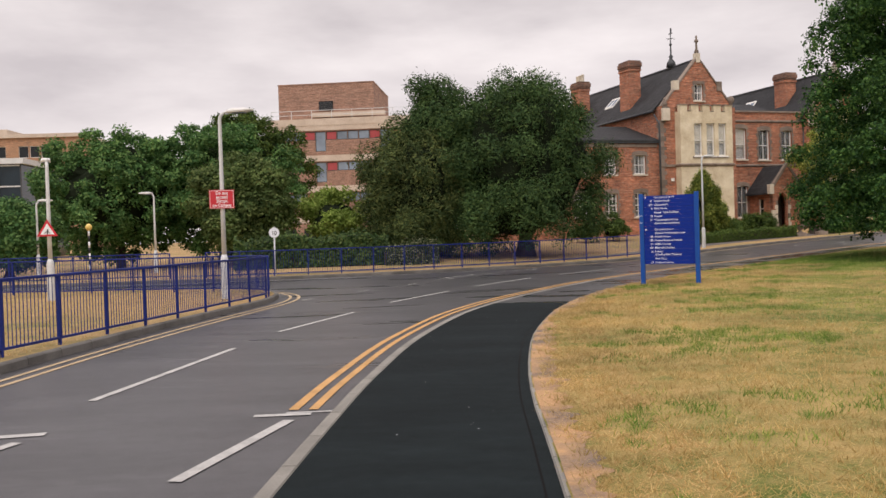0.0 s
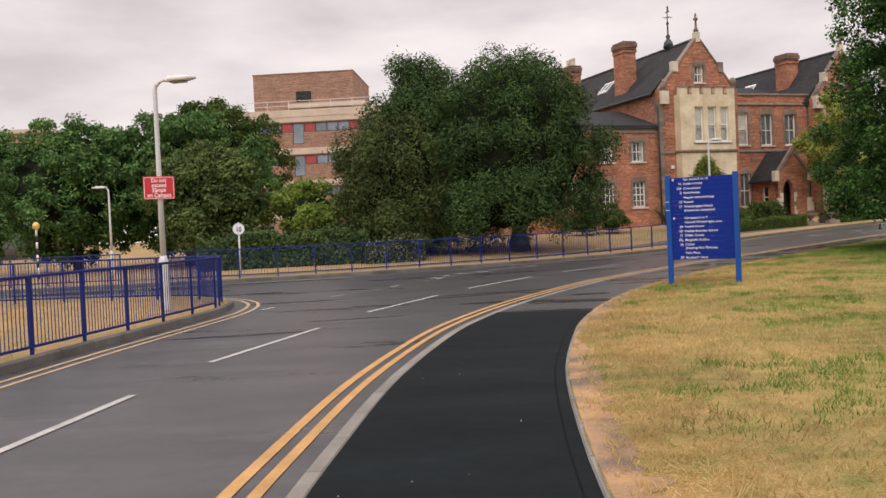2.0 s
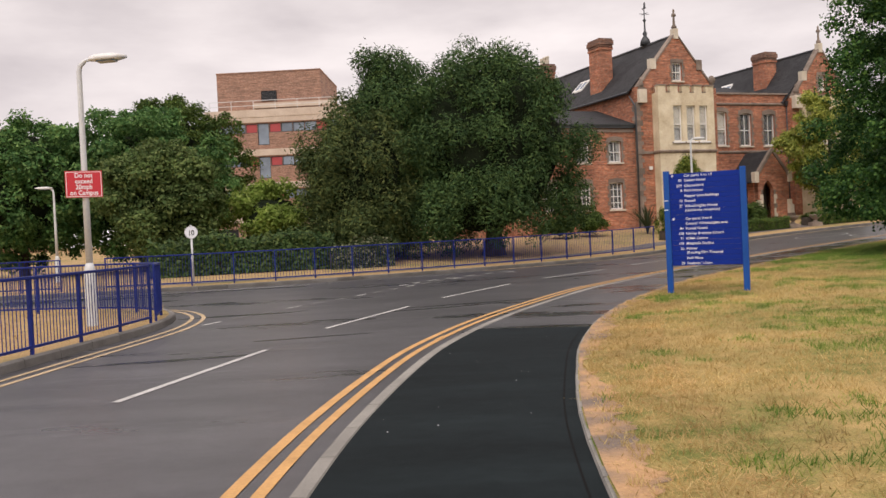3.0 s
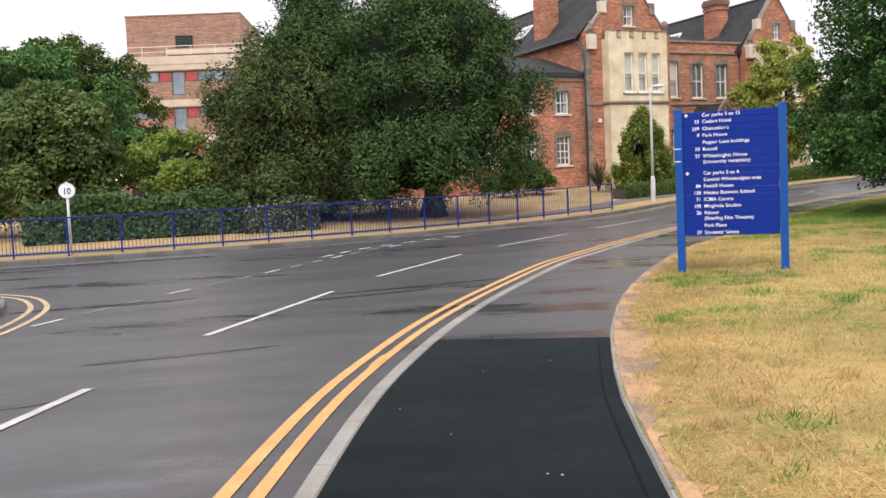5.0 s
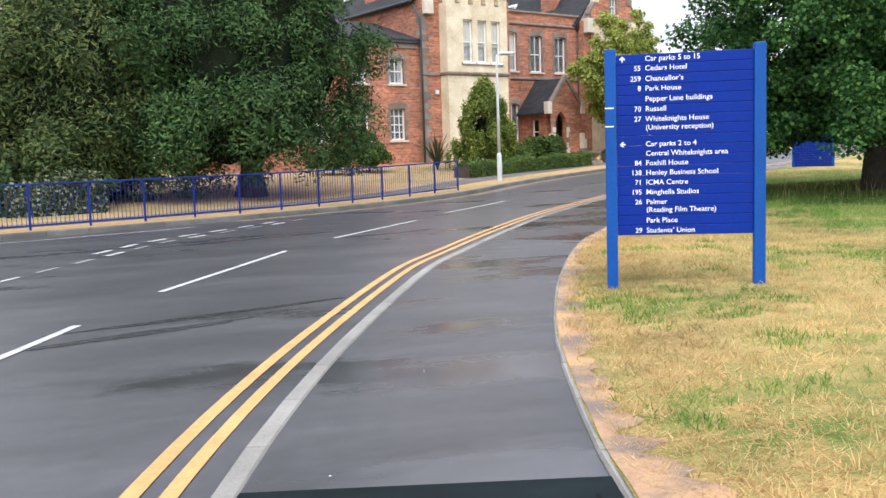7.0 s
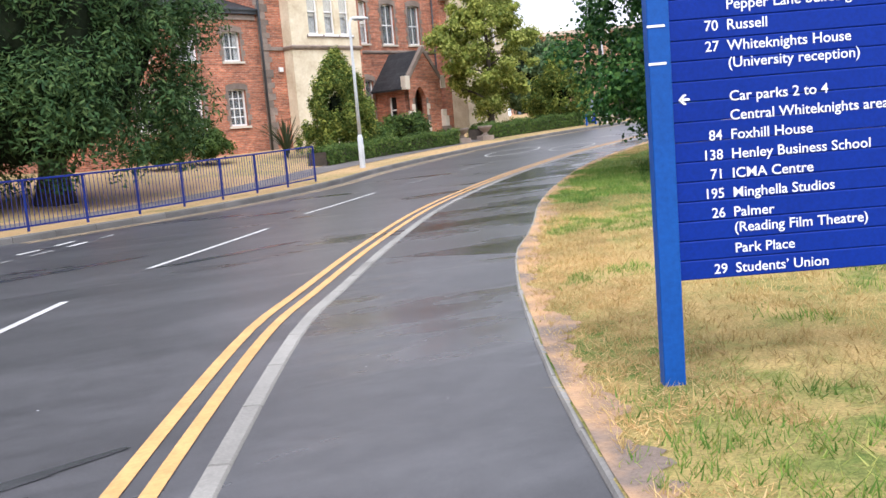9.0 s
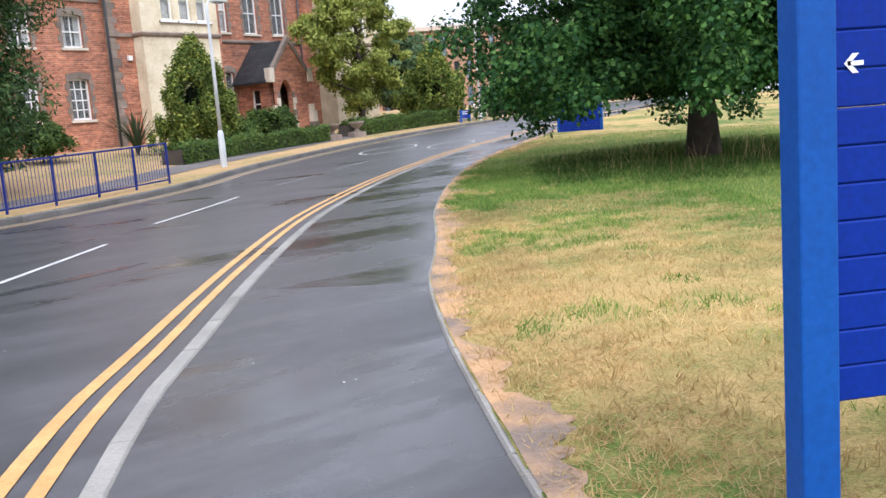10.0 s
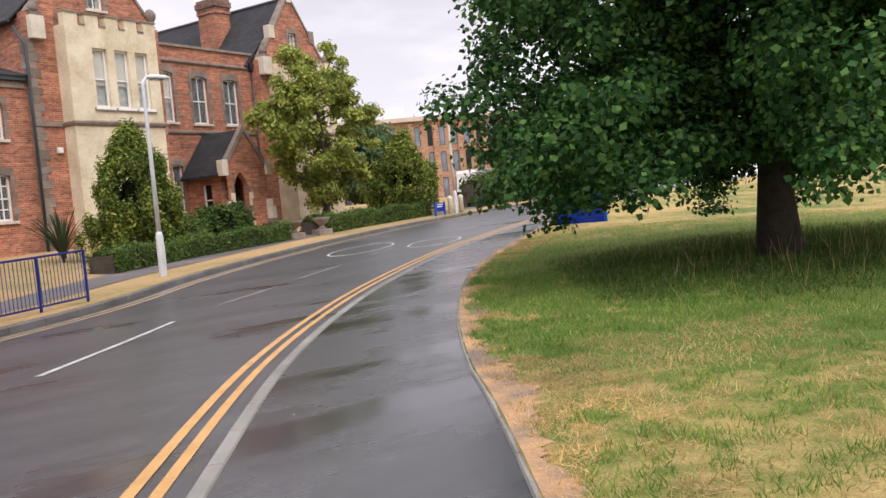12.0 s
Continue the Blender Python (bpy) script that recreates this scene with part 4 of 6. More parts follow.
# ---------------- the direction sign ----------------
def direction_sign():
    ax, ay, bx, by = 5.145, 24.28, 6.425, 23.665
    ang = math.degrees(math.atan2(by - ay, bx - ax))
    width = math.hypot(bx - ax, by - ay)
    t = thing("direction_sign", "tall blue slatted direction sign on two blue posts in the lawn", "sign", pose(ax, ay, 0.065, 0, 0, ang))
    post = bevelled(Geo().box(-0.055, 0.055, -0.05, 0.05, -0.3, 2.38), 0.008)
    for x in (0.0, width):
        p = part("post", post, "blue_post", t, "light blue square post", at=pose(x, 0, 0, 0, 0, 0))
        if x == 0:
            for z in (1.80, 1.62):
                part("reflective_band", Geo().box(-0.057, 0.03, -0.053, -0.0505, z, z + 0.012), "letter", p, "narrow white band")
    x0, x1 = 0.058, width - 0.058
    top, rows, pitch = 2.32, 18, 0.0991
    slat = Geo()
    slat.rings([[(x0, -0.022, 0.002), (x1, -0.022, 0.002), (x1, 0.022, 0.002), (x0, 0.022, 0.002)], [(x0, -0.026, 0.007), (x1, -0.026, 0.007), (x1, 0.026, 0.007), (x0, 0.026, 0.007)],
                [(x0, -0.026, pitch - 0.005), (x1, -0.026, pitch - 0.005), (x1, 0.026, pitch - 0.005), (x0, 0.026, pitch - 0.005)], [(x0, -0.022, pitch), (x1, -0.022, pitch), (x1, 0.022, pitch), (x0, 0.022, pitch)]], True)
    me = fix_normals(slat.mesh("slat"))
    for k in range(rows):
        part("slat", me, "blue", t, at=pose(0, 0, top - (k + 1) * pitch))
    lines = ((-0.05, "", "Car parks 5 to 15"), (0.89, "55", "Cedars Hotel"), (1.92, "259", "Chancellor\u2019s"), (2.87, "8", "Park House"), (3.9, "", "Pepper Lane buildings"),
             (4.88, "70", "Russell"), (5.88, "27", "Whiteknights House"), (6.72, "", "(University reception)"), (8.36, "", "Car parks 2 to 4"), (9.3, "", "Central Whiteknights area"),
             (10.25, "84", "Foxhill House"), (11.22, "138", "Henley Business School"), (12.19, "71", "ICMA Centre"), (13.16, "195", "Minghella Studios"), (14.15, "26", "Palmer"),
             (14.94, "", "(Reading Film Theatre)"), (16.0, "", "Park Place"), (17.02, "29", "Students\u2019 Union"))
    span = x1 - x0
    for r, num, name in lines:
        z = top - (r + 0.5) * pitch - 0.022
        part("lettering", text_mesh(name, 0.071, "LEFT", 0.0008, 1.03, 0.0005), "letter", t, "white lettering", at=pose(x0 + 0.213 * span, -0.0278, z))
        if num:
            part("lettering", text_mesh(num, 0.071, "RIGHT", 0.0008, 0.97, 0.0005), "letter", t, "white lettering", at=pose(x0 + 0.183 * span, -0.0278, z))
    arrow = Geo()
    arrow.box(-0.006, 0.006, -0.0288, -0.0265, -0.026, 0.02)
    for s in (-1, 1):
        arrow.add([(0, -0.0288, 0.03), (0, -0.0288, 0.012), (s * 0.025, -0.0288, -0.012), (s * 0.025, -0.0288, 0.006)], [(0, 1, 2, 3)])
    am = fix_normals(arrow.mesh("arrow"))
    part("arrow", am, "letter", t, "white arrow", at=pose(x0 + 0.045 * span, 0, top - 0.45 * pitch))
    part("arrow", am, "letter", t, "white arrow", at=pose(x0 + 0.044 * span, 0, top - 8.85 * pitch, 0, -90, 0))


direction_sign()


# ---------------- railings ----------------
def railing(name, label, line_pts, height, post_step=1.33, bars=15, z=0.115, tall=1.02):
    """Steel guard railing: each post, rail and bar is a piece of its own."""
    line = spline(line_pts, post_step)
    o = line[0]
    z0 = height(o.x, o.y)
    t = thing(name, label, "railing", pose(o.x, o.y, z0))
    post = bevelled(Geo().box(-0.022, 0.022, -0.022, 0.022, -0.1, tall), 0.005, 1)
    bar = Geo().tube([(0, 0, 0.1), (0, 0, tall - 0.02)], 0.007, 6).mesh("bar")
    fix_normals(bar)
    for i, p in enumerate(line):
        q = line[min(i + 1, len(line) - 1)]
        d = (q - p) if i < len(line) - 1 else (p - line[i - 1])
        a = math.degrees(math.atan2(d.y, d.x))
        za, zb = height(p.x, p.y) - z0, height(q.x, q.y) - z0
        part("post", post, "blue_rail", t, at=pose(p.x - o.x, p.y - o.y, za, 0, 0, a))
        if i == len(line) - 1:
            break
        slope = math.degrees(math.atan2(zb - za, d.length))
        m = pose(p.x - o.x, p.y - o.y, za, 0, -slope, a)
        ln = d.length
        part("top_rail", Geo().soft_box(0.02, ln - 0.02, -0.028, 0.028, tall - 0.035, tall + 0.005, 0.006), "blue_rail", t, at=m)
        part("bottom_rail", Geo().box(0.02, ln - 0.02, -0.02, 0.02, 0.085, 0.12), "blue_rail", t, at=m)
        for k in range(bars):
            part("bar", bar, "blue_rail", t, at=m @ pose(ln * (k + 0.7) / (bars + 0.4), 0, 0))
    return t


raised = lambda x, y: rise(x, y) + 0.115
railing("guard_railing", "blue steel guard railing along the corner kerb", [(-5.6, 9.3), (-5.35, 12.0), (-5.1, 14.4), (-4.88, 16.9), (-4.65, 19.4), (-4.48, 21.6), (-4.43, 22.75)], raised)
railing("guard_railing", "blue steel guard railing turning back along the side road", [(-4.47, 22.95), (-4.75, 24.2), (-5.9, 25.5), (-8.6, 26.4), (-12, 26.9), (-17, 27.9), (-24, 28.6)], raised)
railing("guard_railing", "blue steel guard railing along the far verge", [(-9.9, 35.45), (-8, 35.6), (-5, 36.3), (-2.6, 37.25), (0.2, 38.7), (2.1, 39.8), (4.9, 41.5), (7.4, 43.3), (10.41, 45.6)], garden, bars=13)
railing("guard_railing", "dark blue guard railing far down the side road", [(-34, 36.2), (-22, 36), (-13, 35.7), (-10.2, 35.5)], garden, bars=13)


# ---------------- lamps and small signs ----------------
def street_lamp(x, y, z, h, arm, heading, label, height_flare=1.05, w=0.06):
    """Tapered column with a thicker base, a swan bend and a flat lantern. heading: degrees, the way the arm points."""
    t = thing("street_lamp", label, "street lamp", pose(x, y, z, 0, 0, heading))
    part("base", Geo().lathe(0, 0, [(0.1, -0.1), (0.098, 0.0), (0.095, height_flare - 0.08), (0.085, height_flare - 0.03), (w, height_flare + 0.05)], 14), "galv", t, "", True)
    col = part("column", Geo().tube([(0, 0, height_flare), (0, 0, h * 0.6), (0, 0, h - 0.16), (0.02, 0, h - 0.06), (0.09, 0, h), (arm * 0.5, 0, h + 0.03), (arm, 0, h + 0.05)], [w, w * 0.85, w * 0.72, w * 0.7, w * 0.65, w * 0.5, w * 0.5], 12), "galv", t, "", True)
    head = Geo()
    x0, x1 = arm - 0.05, arm + 0.62
    sect = lambda xx, wid, lo, hi: [(xx, -wid, h + 0.05 + lo), (xx, wid, h + 0.05 + lo), (xx, wid * 0.8, h + 0.05 + hi), (xx, -wid * 0.8, h + 0.05 + hi)]
    head.rings([sect(x0, 0.05, -0.03, 0.03), sect(x0 + 0.15, 0.12, -0.04, 0.06), sect(x1 - 0.2, 0.13, -0.035, 0.06), sect(x1, 0.06, -0.01, 0.03)], True)
    lan = part("lantern", head, "white_metal", t, "pale flat lantern", True)
    part("lens", Geo().rings([sect(x0 + 0.16, 0.1, -0.07, -0.042), sect(x1 - 0.2, 0.1, -0.065, -0.037)], True), "glass_sky", lan, "clear lamp lens")
    part("inspection_door", Geo().box(-0.045, 0.045, -0.105, -0.097, 0.3, 0.75), "galv", t, "flush access door")
    return t


street_lamp(-5.45, 22.55, raised(-5.45, 22.55), 4.58, 0.25, -8, "galvanised street lamp carrying a red speed sign behind the railing")


def red_sign():
    t = thing("speed_notice", "square red notice with white lettering fixed to the lamp column", "sign", pose(-5.44, 22.47, 2.36, 0, 0, 20))
    part("plate", bevelled(Geo().box(-0.3, 0.3, -0.012, 0.0, 0, 0.46), 0.004, 1), "red_sign", t, "red plate")
    g2 = Geo()
    for a in ((-0.285, 0.285, 0.015, 0.024), (-0.285, 0.285, 0.436, 0.445), (-0.285, -0.276, 0.015, 0.445), (0.276, 0.285, 0.015, 0.445)):
        g2.box(a[0], a[1], -0.0145, -0.0125, a[2], a[3])
    part("border", g2, "letter", t, "thin white border")
    for k, s in enumerate(("Do not", "exceed", "20mph", "on Campus")):
        part("lettering", text_mesh(s, 0.115, "CENTER", 0.001, 0.86, 0.002), "letter", t, "white lettering", at=pose(0, -0.014, 0.345 - k * 0.1))
    part("clamp", Geo().box(-0.075, 0.075, 0.0, 0.05, 0.2, 0.24), "galv", t, "metal clamp")


red_sign()


def roundel():
    x, y = -7.3, 36.1
    t = thing("speed_limit_sign", "round white ten limit sign on a grey pole by the railing", "sign", pose(x, y, garden(x, y), 0, 0, 12))
    part("pole", Geo().tube([(0, 0, -0.1), (0, 0, 1.95)], 0.035, 10), "galv", t, "", True)
    part("disc", Geo().rings([[(0.21 * math.cos(a), yy, 1.72 + 0.21 * math.sin(a)) for a in (2 * math.pi * k / 28 for k in range(28))] for yy in (-0.05, -0.038)], True), "letter", t, "white disc")
    part("rim", Geo().rings([[(r * math.cos(a), -0.052, 1.72 + r * math.sin(a)) for a in (2 * math.pi * k / 28 for k in range(28))] for r in (0.21, 0.188)], False), "galv", t, "grey rim")
    part("lettering", text_mesh("10", 0.24, "CENTER", 0.001, 0.85, 0.004), "black", t, "black numerals", at=pose(0, -0.053, 1.62))


roundel()


def warning_lamp():
    x, y = -10.55, 24.0
    t = street_lamp(x, y, raised(x, y), 3.7, 0.1, 120, "grey street lamp carrying a red-bordered warning triangle")
    s = thing("warning_sign", "white warning triangle with a red border on the lamp column", "sign", pose(x, y - 0.1, raised(x, y) + 1.7, 0, 0, 18))
    tri = lambda r, yy: [(r * math.cos(a), yy, 0.16 + r * math.sin(a)) for a in (math.pi / 2, math.pi * 7 / 6, math.pi * 11 / 6)]
    part("plate", Geo().rings([tri(0.30, -0.012), tri(0.30, 0.0)], True), "red_sign", s, "red triangular plate")
    part("face", Geo().rings([tri(0.2, -0.016), tri(0.2, -0.0125)], True), "letter", s, "white triangular face")
    g2 = Geo().tube([(0, -0.018, 0.06), (0.01, -0.018, 0.2)], 0.016, 6).tube([(-0.07, -0.018, 0.09), (0.0, -0.018, 0.15), (0.07, -0.018, 0.09)], 0.01, 5)
    part("symbol", g2, "black", s, "small black symbol")


warning_lamp()
street_lamp(-15.2, 44.5, garden(-15.2, 44.5), 3.9, 0.1, 185, "slim pale street lamp before the trees")
street_lamp(-19.65, 41.5, garden(-19.65, 41.5), 3.55, 0.1, 20, "slim pale street lamp down the side road")
street_lamp(12.86, 48.9, garden(12.86, 48.9), 4.85, 0.16, 18, "pale street lamp on the dry verge before the house")
street_lamp(32.4, 61.9, garden(32.4, 61.9), 4.9, 0.16, 18, "pale street lamp on the bend")


def beacon():
    x, y = -18.1, 43.5
    t = thing("belisha_beacon", "black and white striped crossing beacon with an amber globe", "beacon", pose(x, y, garden(x, y)))
    for k in range(8):
        part("pole_band", Geo().tube([(0, 0, -0.05 + k * 0.28), (0, 0, 0.23 + k * 0.28)], 0.05, 10), "letter" if k % 2 else "black", t, "white band" if k % 2 else "black band", True)
    part("globe", Geo().lathe(0, 0, [(0.02, 2.16), (0.1, 2.2), (0.16, 2.3), (0.16, 2.38), (0.1, 2.48), (0.02, 2.52)], 14), "amber", t, "amber globe", True)


beacon()


def low_board(name, label, x0, y0, x1, y1, z_lo, z_hi, text_bars, mat="blue"):
    a = math.degrees(math.atan2(y1 - y0, x1 - x0))
    w = math.hypot(x1 - x0, y1 - y0)
    z = lawn_height(x0, y0) if y0 < 52 else garden(x0, y0)
    t = thing(name, label, "sign", pose(x0, y0, z, 0, 0, a))
    pm = bevelled(Geo().box(-0.045, 0.045, -0.04, 0.04, -0.2, z_hi + 0.04), 0.006, 1)
    for x in (0, w):
        part("post", pm, "blue_post" if mat == "blue" else mat, t, "blue post", at=pose(x, 0, 0))
    n = max(2, int((z_hi - z_lo) / 0.1))
    h = (z_hi - z_lo) / n
    me = bevelled(Geo().box(0.05, w - 0.05, -0.025, 0.025, 0.001, h - 0.001), 0.003, 1)
    for k in range(n):
        part("slat", me, mat, t, at=pose(0, 0, z_lo + k * h))
    for k in range(text_bars):
        part("lettering", Geo().box(w * 0.15, w * (0.8 - 0.1 * (k % 2)), -0.0275, -0.0255, z_hi - 0.1 - k * 0.1, z_hi - 0.06 - k * 0.1), "letter", t, "white line of writing")


low_board("lawn_sign", "large blue slatted sign under the lime branches", 25.7, 48.2, 26.45, 46.7, -0.1, 1.3, 0)
low_board("small_sign", "small blue name board beside the hedge", 30.6, 61.2, 31.5, 61.65, 0.2, 0.62, 2)


# ---------------- the brick house ----------------
HD, HN, HZ = 36.0, 54.0, 1.15
house = thing("brick_house", "old red brick house with gables, cream stone bays and slate roofs", "house", pose(HD * 0.9397 - HN * 0.342, HD * 0.342 + HN * 0.9397, HZ, 0, 0, 20))


def local(geo):
    geo.v = [(x - HD, y - HN, z - HZ) for x, y, z in geo.v]
    return geo


def hpart(name, geo, mat, parent=house, label="", smooth=False):
    return part(name, local(geo), mat, parent, label, smooth)


def wall_front(geo, d0, d1, z0, z1, n, holes, thick=0.35):
    """A wall facing the road along d at depth n, with rectangular openings and their reveals."""
    ds = sorted({d0, d1, *(h[0] for h in holes), *(h[1] for h in holes)})
    zs = sorted({z0, z1, *(h[2] for h in holes), *(h[3] for h in holes)})
    for a, b in zip(ds, ds[1:]):
        for c, e in zip(zs, zs[1:]):
            if any(h[0] <= a and b <= h[1] and h[2] <= c and e <= h[3] for h in holes):
                continue
            geo.add([(a, n, c), (b, n, c), (b, n, e), (a, n, e)], [(0, 1, 2, 3)])
    for a, b, c, e in holes:
        r = [(a, c), (b, c), (b, e), (a, e)]
        geo.rings([[(u, n, w) for u, w in r], [(u, n + thick, w) for u, w in r]], False)
    geo.rings([[(d0, n, z0), (d1, n, z0), (d1, n, z1), (d0, n, z1)], [(d0, n + thick, z0), (d1, n + thick, z0), (d1, n + thick, z1), (d0, n + thick, z1)]], False)
    return geo


def sash(d0, d1, z0, z1, n, cols=2, rows=4, dress="stone", behind="dark", arch=0.1, sill="pale_stone"):
    """A sliding sash window set in its opening, with panes, sill and dressed surround."""
    y = n + 0.13
    g2 = Geo()
    f = 0.07
    g2.box(d0, d0 + f, y, y + 0.07, z0, z1).box(d1 - f, d1, y, y + 0.07, z0, z1).box(d0 + f, d1 - f, y, y + 0.07, z0, z0 + 0.08).box(d0 + f, d1 - f, y, y + 0.07, z1 - f, z1)
    mid = z0 + (z1 - z0) * 0.48
    g2.box(d0 + f, d1 - f, y - 0.005, y + 0.065, mid - 0.025, mid + 0.025)
    for k in range(1, cols):
        x = d0 + (d1 - d0) * k / cols
        g2.box(x - 0.019, x + 0.019, y + 0.01, y + 0.05, z0 + 0.08, mid - 0.025).box(x - 0.019, x + 0.019, y + 0.01, y + 0.05, mid + 0.025, z1 - f)
    for k in range(1, rows):
        z = z0 + (z1 - z0) * k / rows
        if abs(z - mid) > 0.1:
            g2.box(d0 + f, d1 - f, y + 0.012, y + 0.048, z - 0.018, z + 0.018)
    w = hpart("window", g2, "sash", label="white sash window")
    for lo, hi in ((z0 + 0.08, mid - 0.025), (mid + 0.025, z1 - f)):
        for k in range(cols):
            a, b = d0 + f + (d1 - d0 - 2 * f) * k / cols, d0 + f + (d1 - d0 - 2 * f) * (k + 1) / cols
            hpart("pane", Geo().box(a, b, y + 0.03, y + 0.036, lo, hi), "glass_clear", w)
    # near-black sheets added behind the panes: their colour is the unlit room's darkness
    if behind == "blind":
        hpart("blind", Geo().box(d0 + f, d1 - f, y + 0.085, y + 0.09, mid - 0.2, z1), "blind", w, "pale blind")
        hpart("backing", Geo().box(d0, d1, y + 0.2, y + 0.21, z0, z1), "curtain", w, "grey net curtain")
    elif behind == "curtain":
        for s, e in ((0.0, 0.3), (0.72, 1.0)):
            hpart("curtain", Geo().box(d0 + (d1 - d0) * s, d0 + (d1 - d0) * e, y + 0.1, y + 0.12, z0, z1), "curtain", w, "grey net curtain")
        hpart("backing", Geo().box(d0, d1, y + 0.2, y + 0.21, z0, z1), "glass", w, "near-black sheet standing in for the unlit room")
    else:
        hpart("backing", Geo().box(d0, d1, y + 0.2, y + 0.21, z0, z1), "glass", w, "near-black sheet standing in for the unlit room")
    hpart("sill", Geo().box(d0 - 0.12, d1 + 0.12, n - 0.08, n + 0.13, z0 - 0.1, z0 - 0.005), sill, w, "stone sill")
    if dress:
        k = 0
        z = z0
        while z < z1 - 0.05:
            h = min(0.24, z1 - z)
            o = 0.2 if k % 2 else 0.11
            hpart("quoin", Geo().box(d0 - o, d0 - 0.002, n - 0.022, n + 0.1, z + 0.004, z + h - 0.004), dress, w)
            hpart("quoin", Geo().box(d1 + 0.002, d1 + o, n - 0.022, n + 0.1, z + 0.004, z + h - 0.004), dress, w)
            z += h
            k += 1
        g3 = Geo()
        rows_ = []
        for k in range(9):
            x = d0 - 0.12 + (d1 - d0 + 0.24) * k / 8
            s = 1 - (2 * k / 8 - 1) ** 2
            lo, hi = z1 + (arch * s - arch), z1 + 0.2 + arch * s - arch * 0.4
            rows_.append([(x, n - 0.025, lo), (x, n - 0.025, hi), (x, n + 0.1, hi), (x, n + 0.1, lo)])
        hpart("arch", g3.rings(rows_, True), dress, w)
    return w


M["glass_clear"], gn, gl, gp = nodes_of("clear_window_pane")
gp.inputs["Base Color"].default_value = (0.9, 0.95, 0.95, 1)
gp.inputs["Roughness"].default_value, gp.inputs["Alpha"].default_value = 0.04, 0.07
gp.inputs["Specular IOR Level"].default_value = 0.25


def quoins(d, n, z0, z1, side, mat="stone", wide=(0.42, 0.26)):
    """Corner stones running up a wall end; side: +1 when the wall lies on the d side."""
    k, z = 0, z0
    rng = random.Random(int(d * 10))
    while z < z1:
        h = rng.choice((0.24, 0.3, 0.34))
        w, v = wide if k % 2 else wide[::-1]
        a, b = (d - 0.03, d + w) if side > 0 else (d - w, d + 0.03)
        hpart("quoin", Geo().box(a, b, n - 0.03, n + v, z + 0.005, min(z + h, z1) - 0.005), mat)
        z += h
        k += 1


def pinnacle(d, n, z, s=1.0):
    p = hpart("pinnacle", Geo().box(d - 0.32 * s, d + 0.32 * s, n - 0.28 * s, n + 0.3 * s, z, z + 0.95 * s), "pale_stone")
    hpart("cap", Geo().box(d - 0.25 * s, d + 0.25 * s, n - 0.22 * s, n + 0.25 * s, z + 0.95 * s, z + 1.12 * s), "stone", p)
    hpart("finial", Geo().lathe(d, n, [(0.2 * s, z + 1.12 * s), (0.24 * s, z + 1.3 * s), (0.12 * s, z + 1.5 * s), (0.07 * s, z + 1.62 * s), (0.1 * s, z + 1.7 * s), (0.02, z + 1.84 * s)], 10), "stone", p, "", True)


def chimney(d0, d1, n0, n1, z0, z1, pots=0):
    c = hpart("chimney", Geo().box(d0, d1, n0, n1, z0, z1 - 0.75).box(d0 - 0.06, d1 + 0.06, n0 - 0.06, n1 + 0.06, z1 - 0.75, z1 - 0.6), "brick")
    hpart("chimney_cap", Geo().rings([[(d0 - o, n0 - o, z), (d1 + o, n0 - o, z), (d1 + o, n1 + o, z), (d0 - o, n1 + o, z)] for o, z in ((0.0, z1 - 0.6), (0.05, z1 - 0.56), (0.05, z1 - 0.44), (0.1, z1 - 0.42), (0.1, z1 - 0.14), (0.04, z1 - 0.12), (0.04, z1))], True), "brick_sooty", c, "sooty corbelled brick crown")
    for k in range(pots):
        f = (k + 0.5) / pots
        hpart("chimney_pot", Geo().lathe((d0 + d1) / 2, n0 + (n1 - n0) * f, [(0.16, z1), (0.13, z1 + 0.1), (0.12, z1 + 0.5), (0.15, z1 + 0.55), (0.13, z1 + 0.6)], 10), "pale_stone", c, "pale clay pot", True)


def slope(d0, z0, d1, z1, n0, n1, t=0.09, name="roof"):
    """One roof slope running back from n0 to n1, between (d0, z0) at the eaves and (d1, z1) at the ridge."""
    g2 = Geo()
    g2.rings([[(d0, n0, z0), (d1, n0, z1), (d1, n0, z1 - t), (d0, n0, z0 - t)], [(d0, n1, z0), (d1, n1, z1), (d1, n1, z1 - t), (d0, n1, z0 - t)]], True)
    return hpart(name, g2, "slate")


